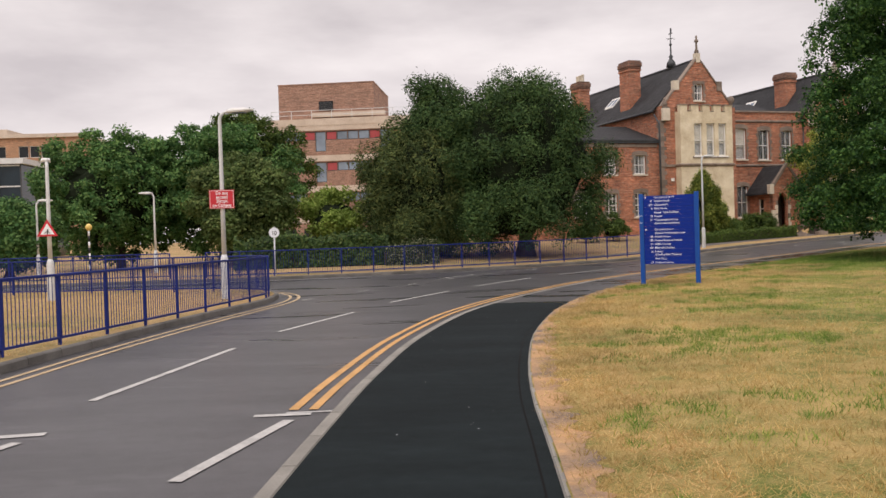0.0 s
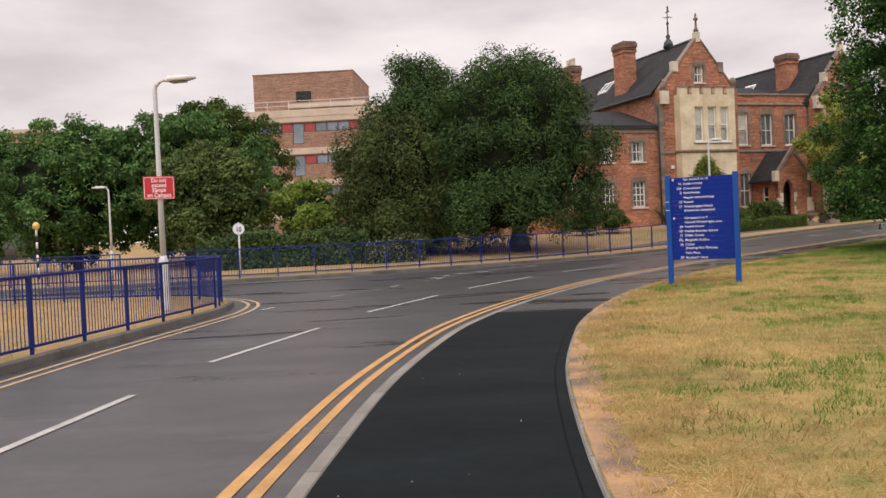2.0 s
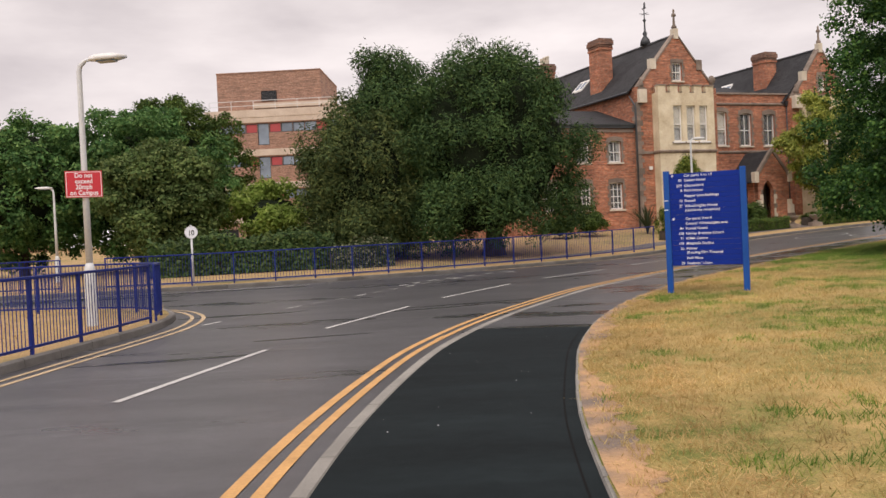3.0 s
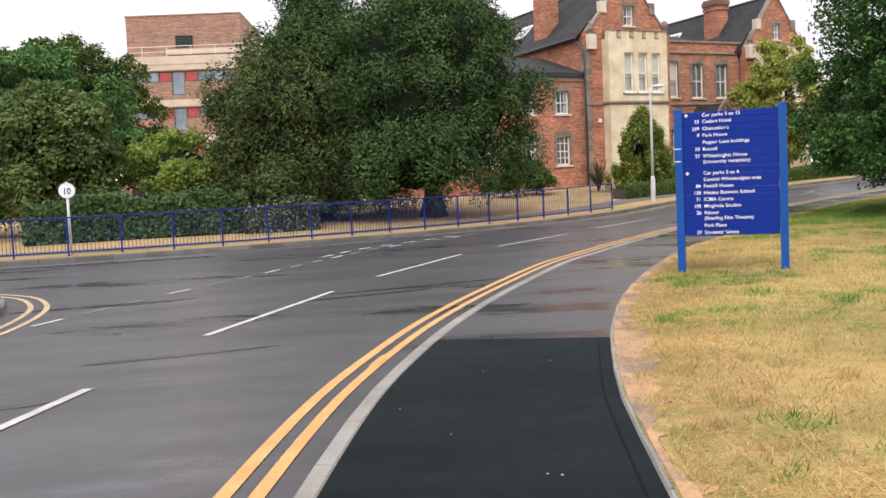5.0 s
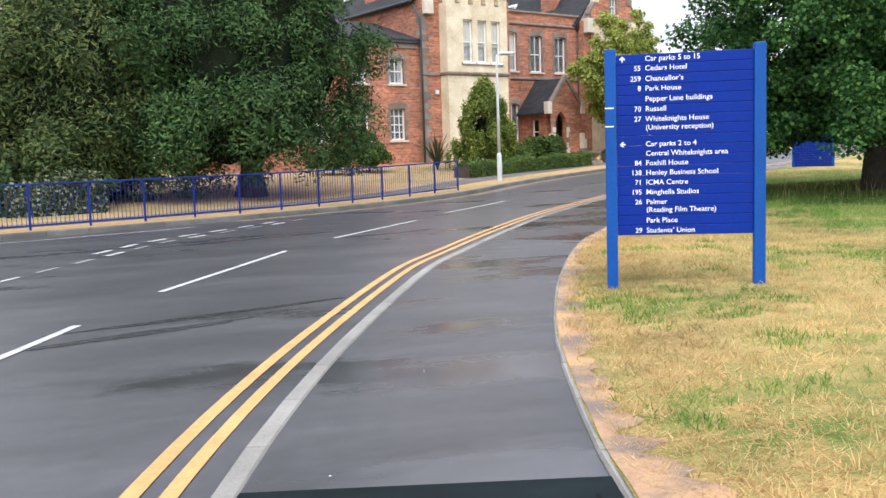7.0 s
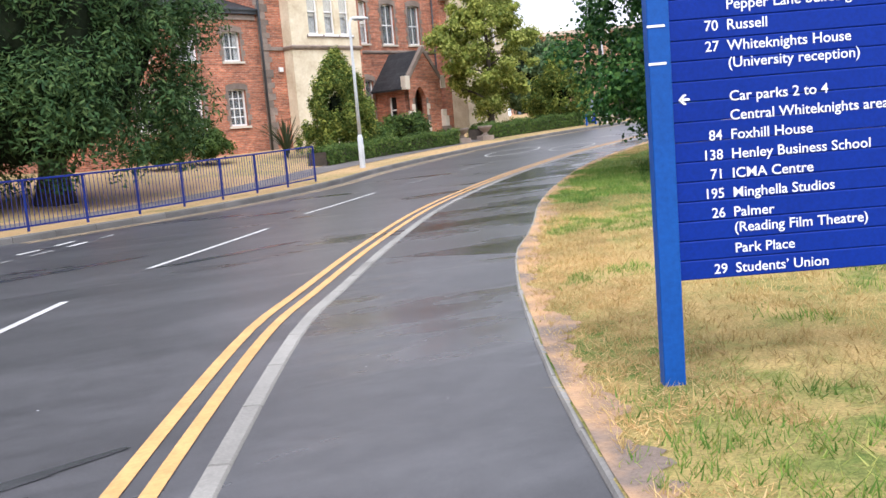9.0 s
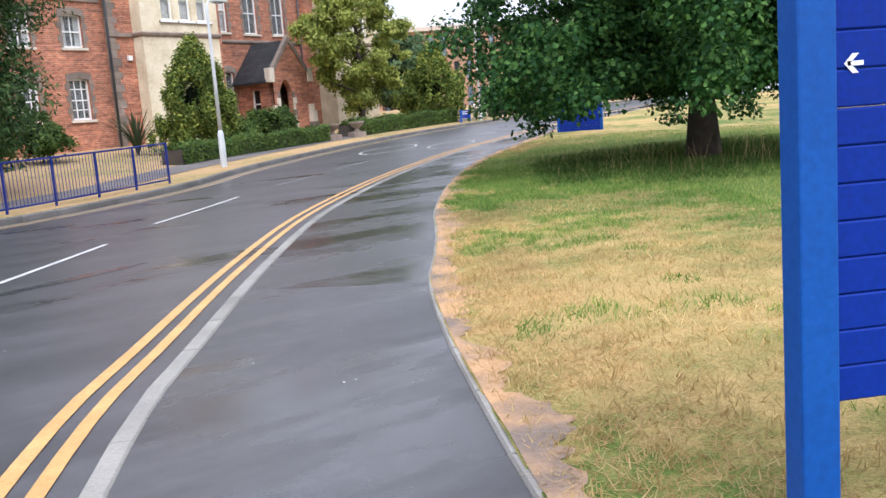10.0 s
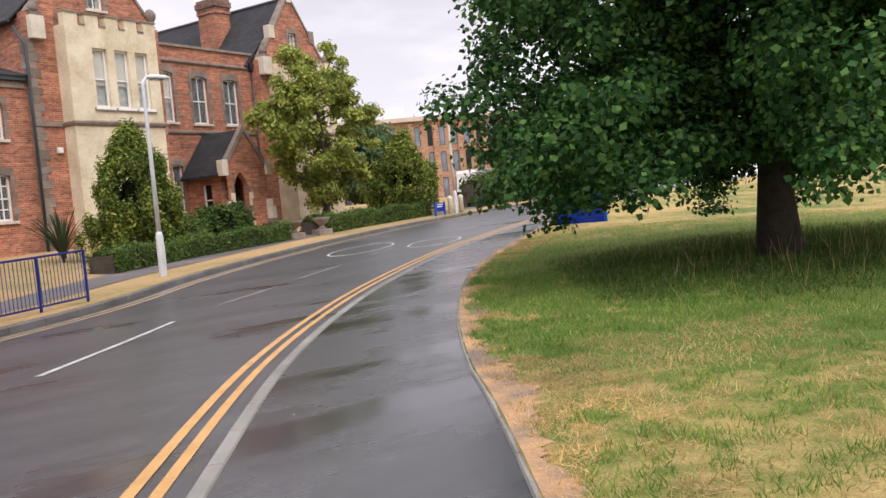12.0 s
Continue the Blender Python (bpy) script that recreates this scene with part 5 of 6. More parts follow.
def gable_block(dl, dr, n, apex_d, apex_z, eave, depth, win, right_wall=True):
    """A deep gabled range: brick front with stepped coping, side wall and two slate slopes."""
    g2 = Geo()
    w0, w1, wz0, wz1 = win
    wall_front(g2, dl, dr, 0.8, eave, n, [])
    # upper brick field in strips round the attic window
    def edge(z):
        f = (z - eave) / (apex_z - eave)
        return dl + 0.15 + (apex_d - dl - 0.15) * f, dr - 0.15 - (dr - 0.15 - apex_d) * f
    levels = [eave, wz0, wz1, apex_z]
    for a, b in zip(levels, levels[1:]):
        la, ra = edge(a)
        lb, rb = edge(b)
        if a == wz0:
            for q in ([(la, a), (w0, a), (w0, b), (lb, b)], [(w1, a), (ra, a), (rb, b), (w1, b)]):
                g2.add([(x, n, z) for x, z in q] + [(x, n + 0.35, z) for x, z in q], [(0, 1, 2, 3), (7, 6, 5, 4), (0, 4, 5, 1), (1, 5, 6, 2), (2, 6, 7, 3), (3, 7, 4, 0)])
        else:
            q = [(la, a), (ra, a), (rb, b), (lb, b)]
            g2.add([(x, n, z) for x, z in q] + [(x, n + 0.35, z) for x, z in q], [(0, 1, 2, 3), (7, 6, 5, 4), (0, 4, 5, 1), (1, 5, 6, 2), (2, 6, 7, 3), (3, 7, 4, 0)])
    g2.box(dl, dl + 0.35, n + 0.35, n + depth, 0.8, eave - 0.15).box(dr - 0.35, dr, n + 0.35, n + depth, 0.8, eave - 0.15)
    hpart("wall", g2, "brick")
    sash(w0, w1, wz0, wz1, n, 2, 2, "stone", "curtain", 0.02)
    for s in (-1, 1):
        e = dl if s < 0 else dr
        g3 = Geo()
        l0, r0 = edge(eave + 0.05)
        a = l0 if s < 0 else r0
        q = [(a - s * 0.05, eave), (a + s * 0.06, eave + 0.05), (apex_d + s * 0.0, apex_z + 0.1), (apex_d - s * 0.0, apex_z - 0.02)]
        g3.add([(x, n - 0.06, z) for x, z in q] + [(x, n + 0.42, z) for x, z in q], [(0, 1, 2, 3), (7, 6, 5, 4), (0, 4, 5, 1), (1, 5, 6, 2), (2, 6, 7, 3), (3, 7, 4, 0)])
        hpart("coping", g3, "stone", label="weathered stone gable coping")
        mid_z = eave + (apex_z - eave) * 0.42
        lm, rm = edge(mid_z)
        m = lm if s < 0 else rm
        hpart("kneeler", Geo().box(m - 0.2 + s * 0.06, m + 0.2 + s * 0.06, n - 0.07, n + 0.3, mid_z - 0.3, mid_z + 0.34), "pale_stone" if s < 0 else "stone", label="projecting stone kneeler")
    hpart("apex_stone", Geo().box(apex_d - 0.16, apex_d + 0.16, n - 0.08, n + 0.3, apex_z - 0.35, apex_z + 0.28), "pale_stone")
    hpart("finial", Geo().lathe(apex_d, n + 0.1, [(0.14, apex_z + 0.28), (0.17, apex_z + 0.4), (0.08, apex_z + 0.55), (0.06, apex_z + 1.0), (0.15, apex_z + 1.08), (0.13, apex_z + 1.18), (0.05, apex_z + 1.28), (0.08, apex_z + 1.36), (0.02, apex_z + 1.52)], 10), "stone", label="carved stone finial", smooth=True)
    slope(dl - 0.3, eave - 0.2, apex_d, apex_z - 0.12, n + 0.36, n + depth)
    slope(dr + 0.3, eave - 0.2, apex_d, apex_z - 0.12, n + 0.36, n + depth)
    hpart("ridge", Geo().tube([(apex_d, n + 0.3, apex_z - 0.1), (apex_d, n + depth, apex_z - 0.1)], 0.09, 8), "lead", label="dark ridge tiles")
    hpart("gutter", Geo().tube([(dl - 0.33, n + 0.4, eave - 0.27), (dl - 0.33, n + depth, eave - 0.27)], 0.08, 8), "lead", label="dark iron gutter")


def bay(d0, d1, n, back, z_top, z_string, wins, z_low=1.0, lower=True):
    """A square cream stone bay with battlements, upper lights and a moulded string."""
    g2 = Geo()
    wall_front(g2, d0, d1, z_low, z_top - 0.42, n, wins, 0.3)
    for a in (d0, d1 - 0.3):
        hpart("bay_return", Geo().box(a, a + 0.3, n + 0.3, back, z_low, z_top - 0.42), "cream")
    hpart("bay_wall", g2, "cream", label="stained cream stone bay")
    m = 5
    step = (d1 - d0) / (m + (m - 1) * 0.55)
    x = d0
    for k in range(m):
        hpart("merlon", Geo().box(x, x + step, n - 0.0, n + 0.3, z_top - 0.42, z_top), "cream")
        hpart("merlon_cap", Geo().box(x - 0.03, x + step + 0.03, n - 0.05, n + 0.34, z_top, z_top + 0.07), "stone")
        x += step * 1.55
    for k in range(m - 1):
        x = d0 + step + k * step * 1.55
        hpart("crenel_slab", Geo().box(x + 0.01, x + step * 0.55 - 0.01, n - 0.03, n + 0.3, z_top - 0.42, z_top - 0.37), "stone")
    hpart("merlon", Geo().box(d0 + 0.002, d0 + 0.3, n + 0.75, back, z_top - 0.42, z_top), "cream")
    hpart("string_course", Geo().rings([[(d0 - 0.1 + o, n - 0.12 + o, z), (d1 + 0.1 - o, n - 0.12 + o, z), (d1 + 0.1 - o, back, z), (d0 - 0.1 + o, back, z)] for o, z in ((0.1, z_string - 0.16), (0.02, z_string - 0.08), (0.0, z_string), (0.11, z_string + 0.06))], True), "stone", label="weathered moulded string")
    hpart("sill_band", Geo().box(wins[0][0] - 0.15, wins[-1][1] + 0.15, n - 0.07, n - 0.002, wins[0][2] - 0.14, wins[0][2] - 0.03), "stone")
    hpart("roof_slab", Geo().box(d0 + 0.3, d1 - 0.3, n + 0.3, back, z_top - 0.6, z_top - 0.5), "lead")


# left-hand gabled range with its bay
gable_block(33.23, 39.1, 52.75, 36.25, 13.05, 9.7, 17, (35.92, 36.62, 10.13, 11.25))
bay_w = [(35.41, 36.03, 6.34, 8.52), (36.37, 36.99, 6.34, 8.52), (37.3, 37.9, 6.34, 8.52)]
bay(34.36, 38.4, 52.1, 52.75, 9.72, 5.78, bay_w)
for a in bay_w:
    sash(*a, 52.1, 1, 2, None, "blind", sill="sash")
quoins(33.23, 52.75, 1.2, 8.8, 1)
pinnacle(33.6, 52.75, 8.75, 0.85)
hpart("ball", Geo().lathe(38.75, 52.7, [(0.05, 9.8), (0.1, 9.9), (0.22, 10.1), (0.24, 10.25), (0.14, 10.42), (0.02, 10.48)], 10), "stone", label="dark stone ball", smooth=True)
hpart("string_course", Geo().box(33.2, 34.26, 52.68, 52.748, 5.66, 5.82), "stone")
hpart("downpipe", Geo().tube([(33.12, 52.66, 1.2), (33.12, 52.66, 8.5), (33.0, 53.1, 9.2)], 0.055, 8), "lead", label="dark iron downpipe", smooth=True)
hpart("alarm_box", Geo().box(33.95, 34.15, 52.64, 52.745, 4.7, 4.9), "sash", label="small white alarm box")
chimney(33.55, 34.45, 57.2, 58.6, 8.2, 13.65)
chimney(33.8, 34.7, 65.6, 67.0, 8.2, 13.6, 3)
chimney(40.2, 41.0, 58.5, 59.5, 9.0, 12.4)
# skylights on the slate slopes
def skylight(d, z, n0, n1, dl, eave, apex_d, apex_z):
    k = (apex_z - 0.12 - eave + 0.2) / (apex_d - dl + 0.3)
    f = lambda dd: eave - 0.2 + (dd - dl + 0.3) * k
    g2 = Geo()
    for a, b, c, e in ((d, d + 0.08, n0, n1), (d + 0.62, d + 0.7, n0, n1), (d + 0.08, d + 0.62, n0, n0 + 0.08), (d + 0.08, d + 0.62, n1 - 0.08, n1), (d + 0.08, d + 0.62, (n0 + n1) / 2 - 0.03, (n0 + n1) / 2 + 0.03)):
        g2.rings([[(a, c, f(a)), (b, c, f(b)), (b, e, f(b)), (a, e, f(a))], [(a, c, f(a) + 0.1), (b, c, f(b) + 0.1), (b, e, f(b) + 0.1), (a, e, f(a) + 0.1)]], True)
    s = hpart("skylight", g2, "sash", label="white framed skylight")
    hpart("pane", Geo().rings([[(d + 0.08, n0 + 0.08, f(d + 0.08) + 0.05), (d + 0.62, n0 + 0.08, f(d + 0.62) + 0.05), (d + 0.62, n1 - 0.08, f(d + 0.62) + 0.05), (d + 0.08, n1 - 0.08, f(d + 0.08) + 0.05)],
                               [(d + 0.08, n0 + 0.08, f(d + 0.08) + 0.06), (d + 0.62, n0 + 0.08, f(d + 0.62) + 0.06), (d + 0.62, n1 - 0.08, f(d + 0.62) + 0.06), (d + 0.08, n1 - 0.08, f(d + 0.08) + 0.06)]], True), "glass_sky", s)


skylight(34.2, 0, 60.9, 62.2, 33.23, 9.7, 36.25, 13.05)
skylight(47.7, 0, 62.6, 63.9, 46.7, 9.5, 49.3, 12.95)
# weather vane on the ridge
vane = hpart("weather_vane", Geo().lathe(36.25, 56.0, [(0.35, 13.0), (0.28, 13.35), (0.1, 13.6), (0.16, 13.75), (0.06, 13.9), (0.05, 14.5), (0.11, 14.6), (0.04, 14.72), (0.03, 15.5)], 10), "lead", label="dark turned ridge finial with a vane", smooth=True)
hpart("arm", Geo().box(35.89, 36.61, 55.99, 56.01, 15.0, 15.03).box(36.24, 36.26, 55.65, 56.35, 15.0, 15.03), "lead", vane)
hpart("pointer", Geo().box(36.21, 36.29, 55.8, 56.2, 15.35, 15.4).box(36.235, 36.265, 55.85, 56.02, 15.4, 15.75), "lead", vane)

# low wing towards the yews
wing_h = [(29.15, 30.02, 2.38, 4.0), (31.32, 32.2, 2.38, 4.0), (29.1, 30.0, 5.2, 6.5), (31.3, 32.2, 5.2, 6.5), (26.9, 27.8, 2.38, 4.0), (26.9, 27.8, 5.2, 6.5)]
g2 = Geo()
wall_front(g2, 24.0, 33.21, 0.7, 7.25, 52.97, wing_h)
g2.box(24.0, 24.35, 53.33, 61, 0.7, 7.25)
hpart("wall", g2, "brick")
for k, h in enumerate(wing_h):
    sash(*h, 52.97, 3 if h[2] < 5 else 2, 4 if h[2] < 5 else 2, "stone", "dark" if h[2] < 5 else "curtain")
hpart("gutter", Geo().box(23.8, 33.1, 52.79, 52.97, 7.25, 7.4).box(23.8, 33.1, 52.73, 52.83, 7.4, 7.48), "lead", label="dark moulded gutter")
hpart("eaves_course", Geo().box(24.0, 33.05, 52.91, 52.968, 7.0, 7.2), "stone")
g2 = Geo()
g2.add([(23.7, 52.77, 7.45), (33.22, 52.77, 7.45), (33.22, 57.3, 8.9), (27.0, 57.3, 8.9), (23.7, 61.2, 7.45), (33.22, 61.2, 7.45)], [(0, 1, 2, 3), (0, 3, 4), (3, 2, 5, 4)])
hpart("roof", g2, "slate")

# middle range with parapet
mid_h = [(40.82, 41.78, 6.36, 8.62), (42.84, 43.78, 6.32, 8.5), (44.8, 45.72, 6.32, 8.48), (40.92, 41.84, 2.15, 4.46)]
g2 = Geo()
wall_front(g2, 39.08, 47.2, 0.8, 9.75, 55.2, mid_h)
hpart("wall", g2, "brick")
for k, h in enumerate(mid_h):
    sash(*h, 55.2, 1 if k == 0 else 2, 2, "stone", "blind" if k == 0 else "dark", 0.14)
hpart("coping", Geo().box(39.1, 47.2, 55.1, 55.6, 9.75, 9.86), "stone", label="flat stone parapet coping")
hpart("string_course", Geo().rings([[(39.1, 55.2 - o, z), (47.2, 55.2 - o, z), (47.2, 55.198, z), (39.1, 55.198, z)] for o, z in ((0.01, 9.0), (0.1, 9.07), (0.1, 9.14), (0.01, 9.2))], True), "stone")
hpart("string_course", Geo().rings([[(39.1, 55.2 - o, z), (47.2, 55.2 - o, z), (47.2, 55.198, z), (39.1, 55.198, z)] for o, z in ((0.01, 5.8), (0.09, 5.87), (0.09, 5.94), (0.01, 6.0))], True), "stone")
g2 = Geo()
g2.add([(39.4, 55.6, 9.3), (47.0, 55.6, 9.3), (47.0, 61.5, 11.3), (39.4, 61.5, 11.3)], [(0, 1, 2, 3)])
hpart("roof", g2, "slate")
hpart("downpipe", Geo().tube([(46.7, 55.1, 1.2), (46.7, 55.1, 9.0)], 0.055, 8), "lead", label="dark iron downpipe", smooth=True)
hpart("hopper", Geo().rings([[(46.55, 54.98, 9.0), (46.85, 54.98, 9.0), (46.85, 55.18, 9.0), (46.55, 55.18, 9.0)], [(46.45, 54.9, 9.3), (46.95, 54.9, 9.3), (46.95, 55.18, 9.3), (46.45, 55.18, 9.3)]], True), "lead")
chimney(47.55, 48.5, 58.0, 59.3, 9.2, 13.3)

# second gabled range with its bay
gable_block(46.7, 51.9, 54.6, 49.3, 12.95, 9.5, 17, (49.05, 49.65, 10.0, 11.05))
bay2_w = [(47.9, 48.4, 6.3, 8.3), (48.8, 49.3, 6.3, 8.3), (49.7, 50.2, 6.3, 8.3)]
bay(47.3, 50.8, 53.4, 54.6, 9.45, 5.78, bay2_w)
for a in bay2_w:
    sash(*a, 53.4, 1, 2, None, "blind", sill="sash")
pinnacle(47.0, 54.5, 8.75, 0.9)
hpart("ball", Geo().lathe(51.6, 54.5, [(0.05, 9.5), (0.1, 9.6), (0.2, 9.75), (0.2, 9.9), (0.12, 10.02), (0.02, 10.06)], 10), "stone", label="dark stone ball", smooth=True)
quoins(51.9, 54.6, 1.2, 8.6, -1)

# porch
PL, PR, PF, PB = 41.9, 44.35, 52.6, 55.18
g2 = Geo()
arch_pts = []
for k in range(13):
    f = k / 12
    x = 42.3 + 0.86 * f
    s = 1 - abs(2 * f - 1) ** 1.7
    arch_pts.append((x, 3.25 + 0.58 * s))
axp = (PL + PR) / 2
roof_z = lambda x: 5.72 - abs(x - axp) * 1.28
g2.add([(PL, PF, 1.0), (42.3, PF, 1.0), (42.3, PF, roof_z(42.3)), (PL, PF, roof_z(PL))], [(0, 1, 2, 3)])
g2.add([(43.16, PF, 1.0), (PR, PF, 1.0), (PR, PF, roof_z(PR)), (43.16, PF, roof_z(43.16))], [(0, 1, 2, 3)])
for (x0, z0), (x1, z1) in zip(arch_pts, arch_pts[1:]):
    g2.add([(x0, PF, z0), (x1, PF, z1), (x1, PF, roof_z(x1)), (x0, PF, roof_z(x0))], [(0, 1, 2, 3)])
    g2.add([(x0, PF, z0), (x1, PF, z1), (x1, PF + 0.35, z1), (x0, PF + 0.35, z0)], [(0, 1, 2, 3)])
for x in (42.3, 43.16):
    g2.add([(x, PF, 1.0), (x, PF + 0.35, 1.0), (x, PF + 0.35, 3.25), (x, PF, 3.25)], [(0, 1, 2, 3)])
g2.box(PL, PL + 0.3, PF + 0.36, PB - 1.6, 1.0, 3.95).box(PL, PL + 0.3, PB - 1.0, PB, 1.0, 3.95).box(PL, PL + 0.3, PB - 1.6, PB - 1.0, 1.0, 2.1).box(PL, PL + 0.3, PB - 1.6, PB - 1.0, 3.4, 3.95).box(PR - 0.3, PR, PF + 0.36, PB, 1.0, 3.95)
porch = hpart("porch", g2, "brick", label="gabled brick entrance porch")
hpart("side_window", Geo().box(PL + 0.1, PL + 0.15, PB - 1.6, PB - 1.52, 2.1, 3.4).box(PL + 0.1, PL + 0.15, PB - 1.08, PB - 1.0, 2.1, 3.4).box(PL + 0.1, PL + 0.15, PB - 1.52, PB - 1.08, 2.7, 2.76), "sash", porch, "narrow white framed window")
hpart("pane", Geo().box(PL + 0.16, PL + 0.17, PB - 1.6, PB - 1.0, 2.1, 3.4), "glass", porch)
for side in (-1, 1):
    e = PL if side < 0 else PR
    x_e = e + side * 0.32
    q = [(axp, 5.72), (x_e, 5.72 - abs(x_e - axp) * 1.28)]
    g3 = Geo()
    g3.rings([[(q[0][0], y, q[0][1] + 0.05), (q[1][0], y, q[1][1] + 0.05), (q[1][0], y, q[1][1] - 0.05), (q[0][0], y, q[0][1] - 0.05)] for y in (PF + 0.2, PB - 0.01)], True)
    hpart("porch_roof", g3, "slate", porch, "dark slate porch roof")
    g3 = Geo()
    c = [(axp, 5.95), (e + side * 0.12, 5.95 - abs(e + side * 0.12 - axp) * 1.28), (e + side * 0.12, 5.65 - abs(e + side * 0.12 - axp) * 1.28), (axp, 5.65)]
    g3.add([(x, PF - 0.07, z) for x, z in c] + [(x, PF + 0.19, z) for x, z in c], [(0, 1, 2, 3), (7, 6, 5, 4), (0, 4, 5, 1), (1, 5, 6, 2), (2, 6, 7, 3), (3, 7, 4, 0)])
    hpart("coping", g3, "stone", porch)
    hpart("kneeler", Geo().box(e - 0.16 + side * 0.1, e + 0.16 + side * 0.1, PF - 0.1, PF + 0.25, 3.72, 4.4), "pale_stone", porch, "pale stone kneeler")
    for k, (z0, z1, o) in enumerate(((1.0, 1.7, 0.42), (1.7, 2.25, 0.3), (2.25, 2.6, 0.14))):
        hpart("buttress_stone", Geo().box(e - 0.15, e + 0.15, PF - o, PF - 0.005, z0, z1 - 0.006), "pale_stone" if k else "stone", porch)
    jx = 42.3 if side < 0 else 43.16
    z = 1.15
    for k in range(7):
        w = 0.24 if k % 2 else 0.14
        hpart("jamb_stone", Geo().box(min(jx, jx + side * w), max(jx, jx + side * w), PF - 0.025, PF + 0.02, z, z + 0.29), "pale_stone" if k % 3 else "stone", porch)
        z += 0.3
hpart("door", Geo().box(42.2, 43.26, PF + 0.8, PF + 0.86, 1.1, 4.0), "oak", porch, "dark oak inner door")
for k in range(2):
    hpart("step", Geo().box(41.8 - 0.1 * k, 44.4 + 0.1 * k, PF - 0.5 - 0.3 * (1 - k) + 0.0, PF - 0.44 + 0.42 * k, 0.85, 1.2 - 0.12 * k) if k == 0 else Geo().box(41.7, 44.5, PF - 1.1, PF - 0.81, 0.85, 1.06), "stone", porch)


def urn(x, y):
    t = thing("stone_urn", "weathered stone urn on a pedestal at the garden opening", "urn", pose(x, y, garden(x, y)), "urns at the garden opening")
    part("pedestal", Geo().soft_box(-0.3, 0.3, -0.3, 0.3, -0.1, 0.22, 0.02), "stone", t)
    part("bowl", Geo().lathe(0, 0, [(0.2, 0.22), (0.1, 0.3), (0.09, 0.36), (0.22, 0.46), (0.31, 0.58), (0.35, 0.66), (0.3, 0.67), (0.25, 0.6)], 16), "stone", t, "", True)


urn(20.75, 56.85)
urn(22.3, 57.5)


def flax(x, y, seed):
    rng = np.random.default_rng(seed)
    t = thing("flax_plant", "clump of sword-leaved flax below the house wall", "plant", pose(x, y, garden(x, y)))
    for k in range(60):
        a, lean, ln = rng.uniform(0, 6.28), rng.uniform(0.15, 0.95), rng.uniform(1.1, 1.9)
        d = np.array([math.cos(a), math.sin(a)])
        s = np.array([-d[1], d[0]]) * 0.035
        g2 = Geo()
        rows = []
        for j in range(5):
            f = j / 4
            r, z = lean * ln * f ** 1.5 * 0.75, ln * (f - 0.28 * lean * f * f)
            w = 1 - f ** 3 * 0.9
            c = d * r
            rows.append([(c[0] - s[0] * w, c[1] - s[1] * w, z), (c[0] + d[0] * 0.012, c[1] + d[1] * 0.012, z - 0.008), (c[0] + s[0] * w, c[1] + s[1] * w, z)])
        part("blade", g2.rings(rows, closed=False), "flax", t)


flax(12.3, 55.7, 5)


# ---------------- farther buildings ----------------
def block_building(name, label, x, y, heading, width, depth, base, storeys, storey_h, brick, windows, parapet=0.6):
    """A flat-roofed block: brick walls with real window openings, bands and panes. windows: function(storey) -> (d0, d1, z0, z1, kind)."""
    t = thing(name, label, "building", pose(x, y, base, 0, 0, heading))
    holes = []
    for s in range(storeys):
        holes += [(a, b, s * storey_h + c, s * storey_h + e, k) for a, b, c, e, k in windows(s)]
    g2 = Geo()
    wall_front(g2, 0, width, -1, storeys * storey_h + parapet, 0, [h[:4] for h in holes], 0.3)
    g2.box(0, 0.3, 0.3, depth, -1, storeys * storey_h + parapet).box(width - 0.3, width, 0.3, depth, -1, storeys * storey_h + parapet).box(0, width, depth - 0.3, depth, -1, storeys * storey_h + parapet)
    part("wall", g2, brick, t)
    part("roof", Geo().box(0.3, width - 0.3, 0.3, depth - 0.3, storeys * storey_h, storeys * storey_h + 0.1), "lead", t)
    for a, b, c, e, k in holes:
        f = Geo().box(a, b, 0.1, 0.16, c, c + 0.07).box(a, b, 0.1, 0.16, e - 0.07, e).box(a, a + 0.06, 0.1, 0.16, c + 0.07, e - 0.07).box(b - 0.06, b, 0.1, 0.16, c + 0.07, e - 0.07)
        w = part("window", f, "lead" if k != "white" else "sash", t)
        part("pane", Geo().box(a + 0.06, b - 0.06, 0.12, 0.14, c + 0.07, e - 0.07), {"red": "panel_red", "pale": "glass_sky", "dark": "glass", "white": "glass"}[k], w)
    return t


# brown-pink brick block with concrete bands, behind the yews
def lab_windows(s):
    if s == 0:
        return [(0.8 + 2.6 * k, 2.6 + 2.6 * k, 0.9, 2.3, "dark") for k in range(5)]
    out = []
    for k, kind in enumerate(("pale", "pale", "pale", "red", "pale", "red", "pale", "pale", "pale", "red", "pale", "red", "pale")):
        x = 0.4 + k * 1.12
        if k in (4, 10):
            out.append((x, x + 1.08, 0.7, 2.75, "pale"))
        else:
            out.append((x, x + 1.1, 1.85, 2.75, kind))
    return out


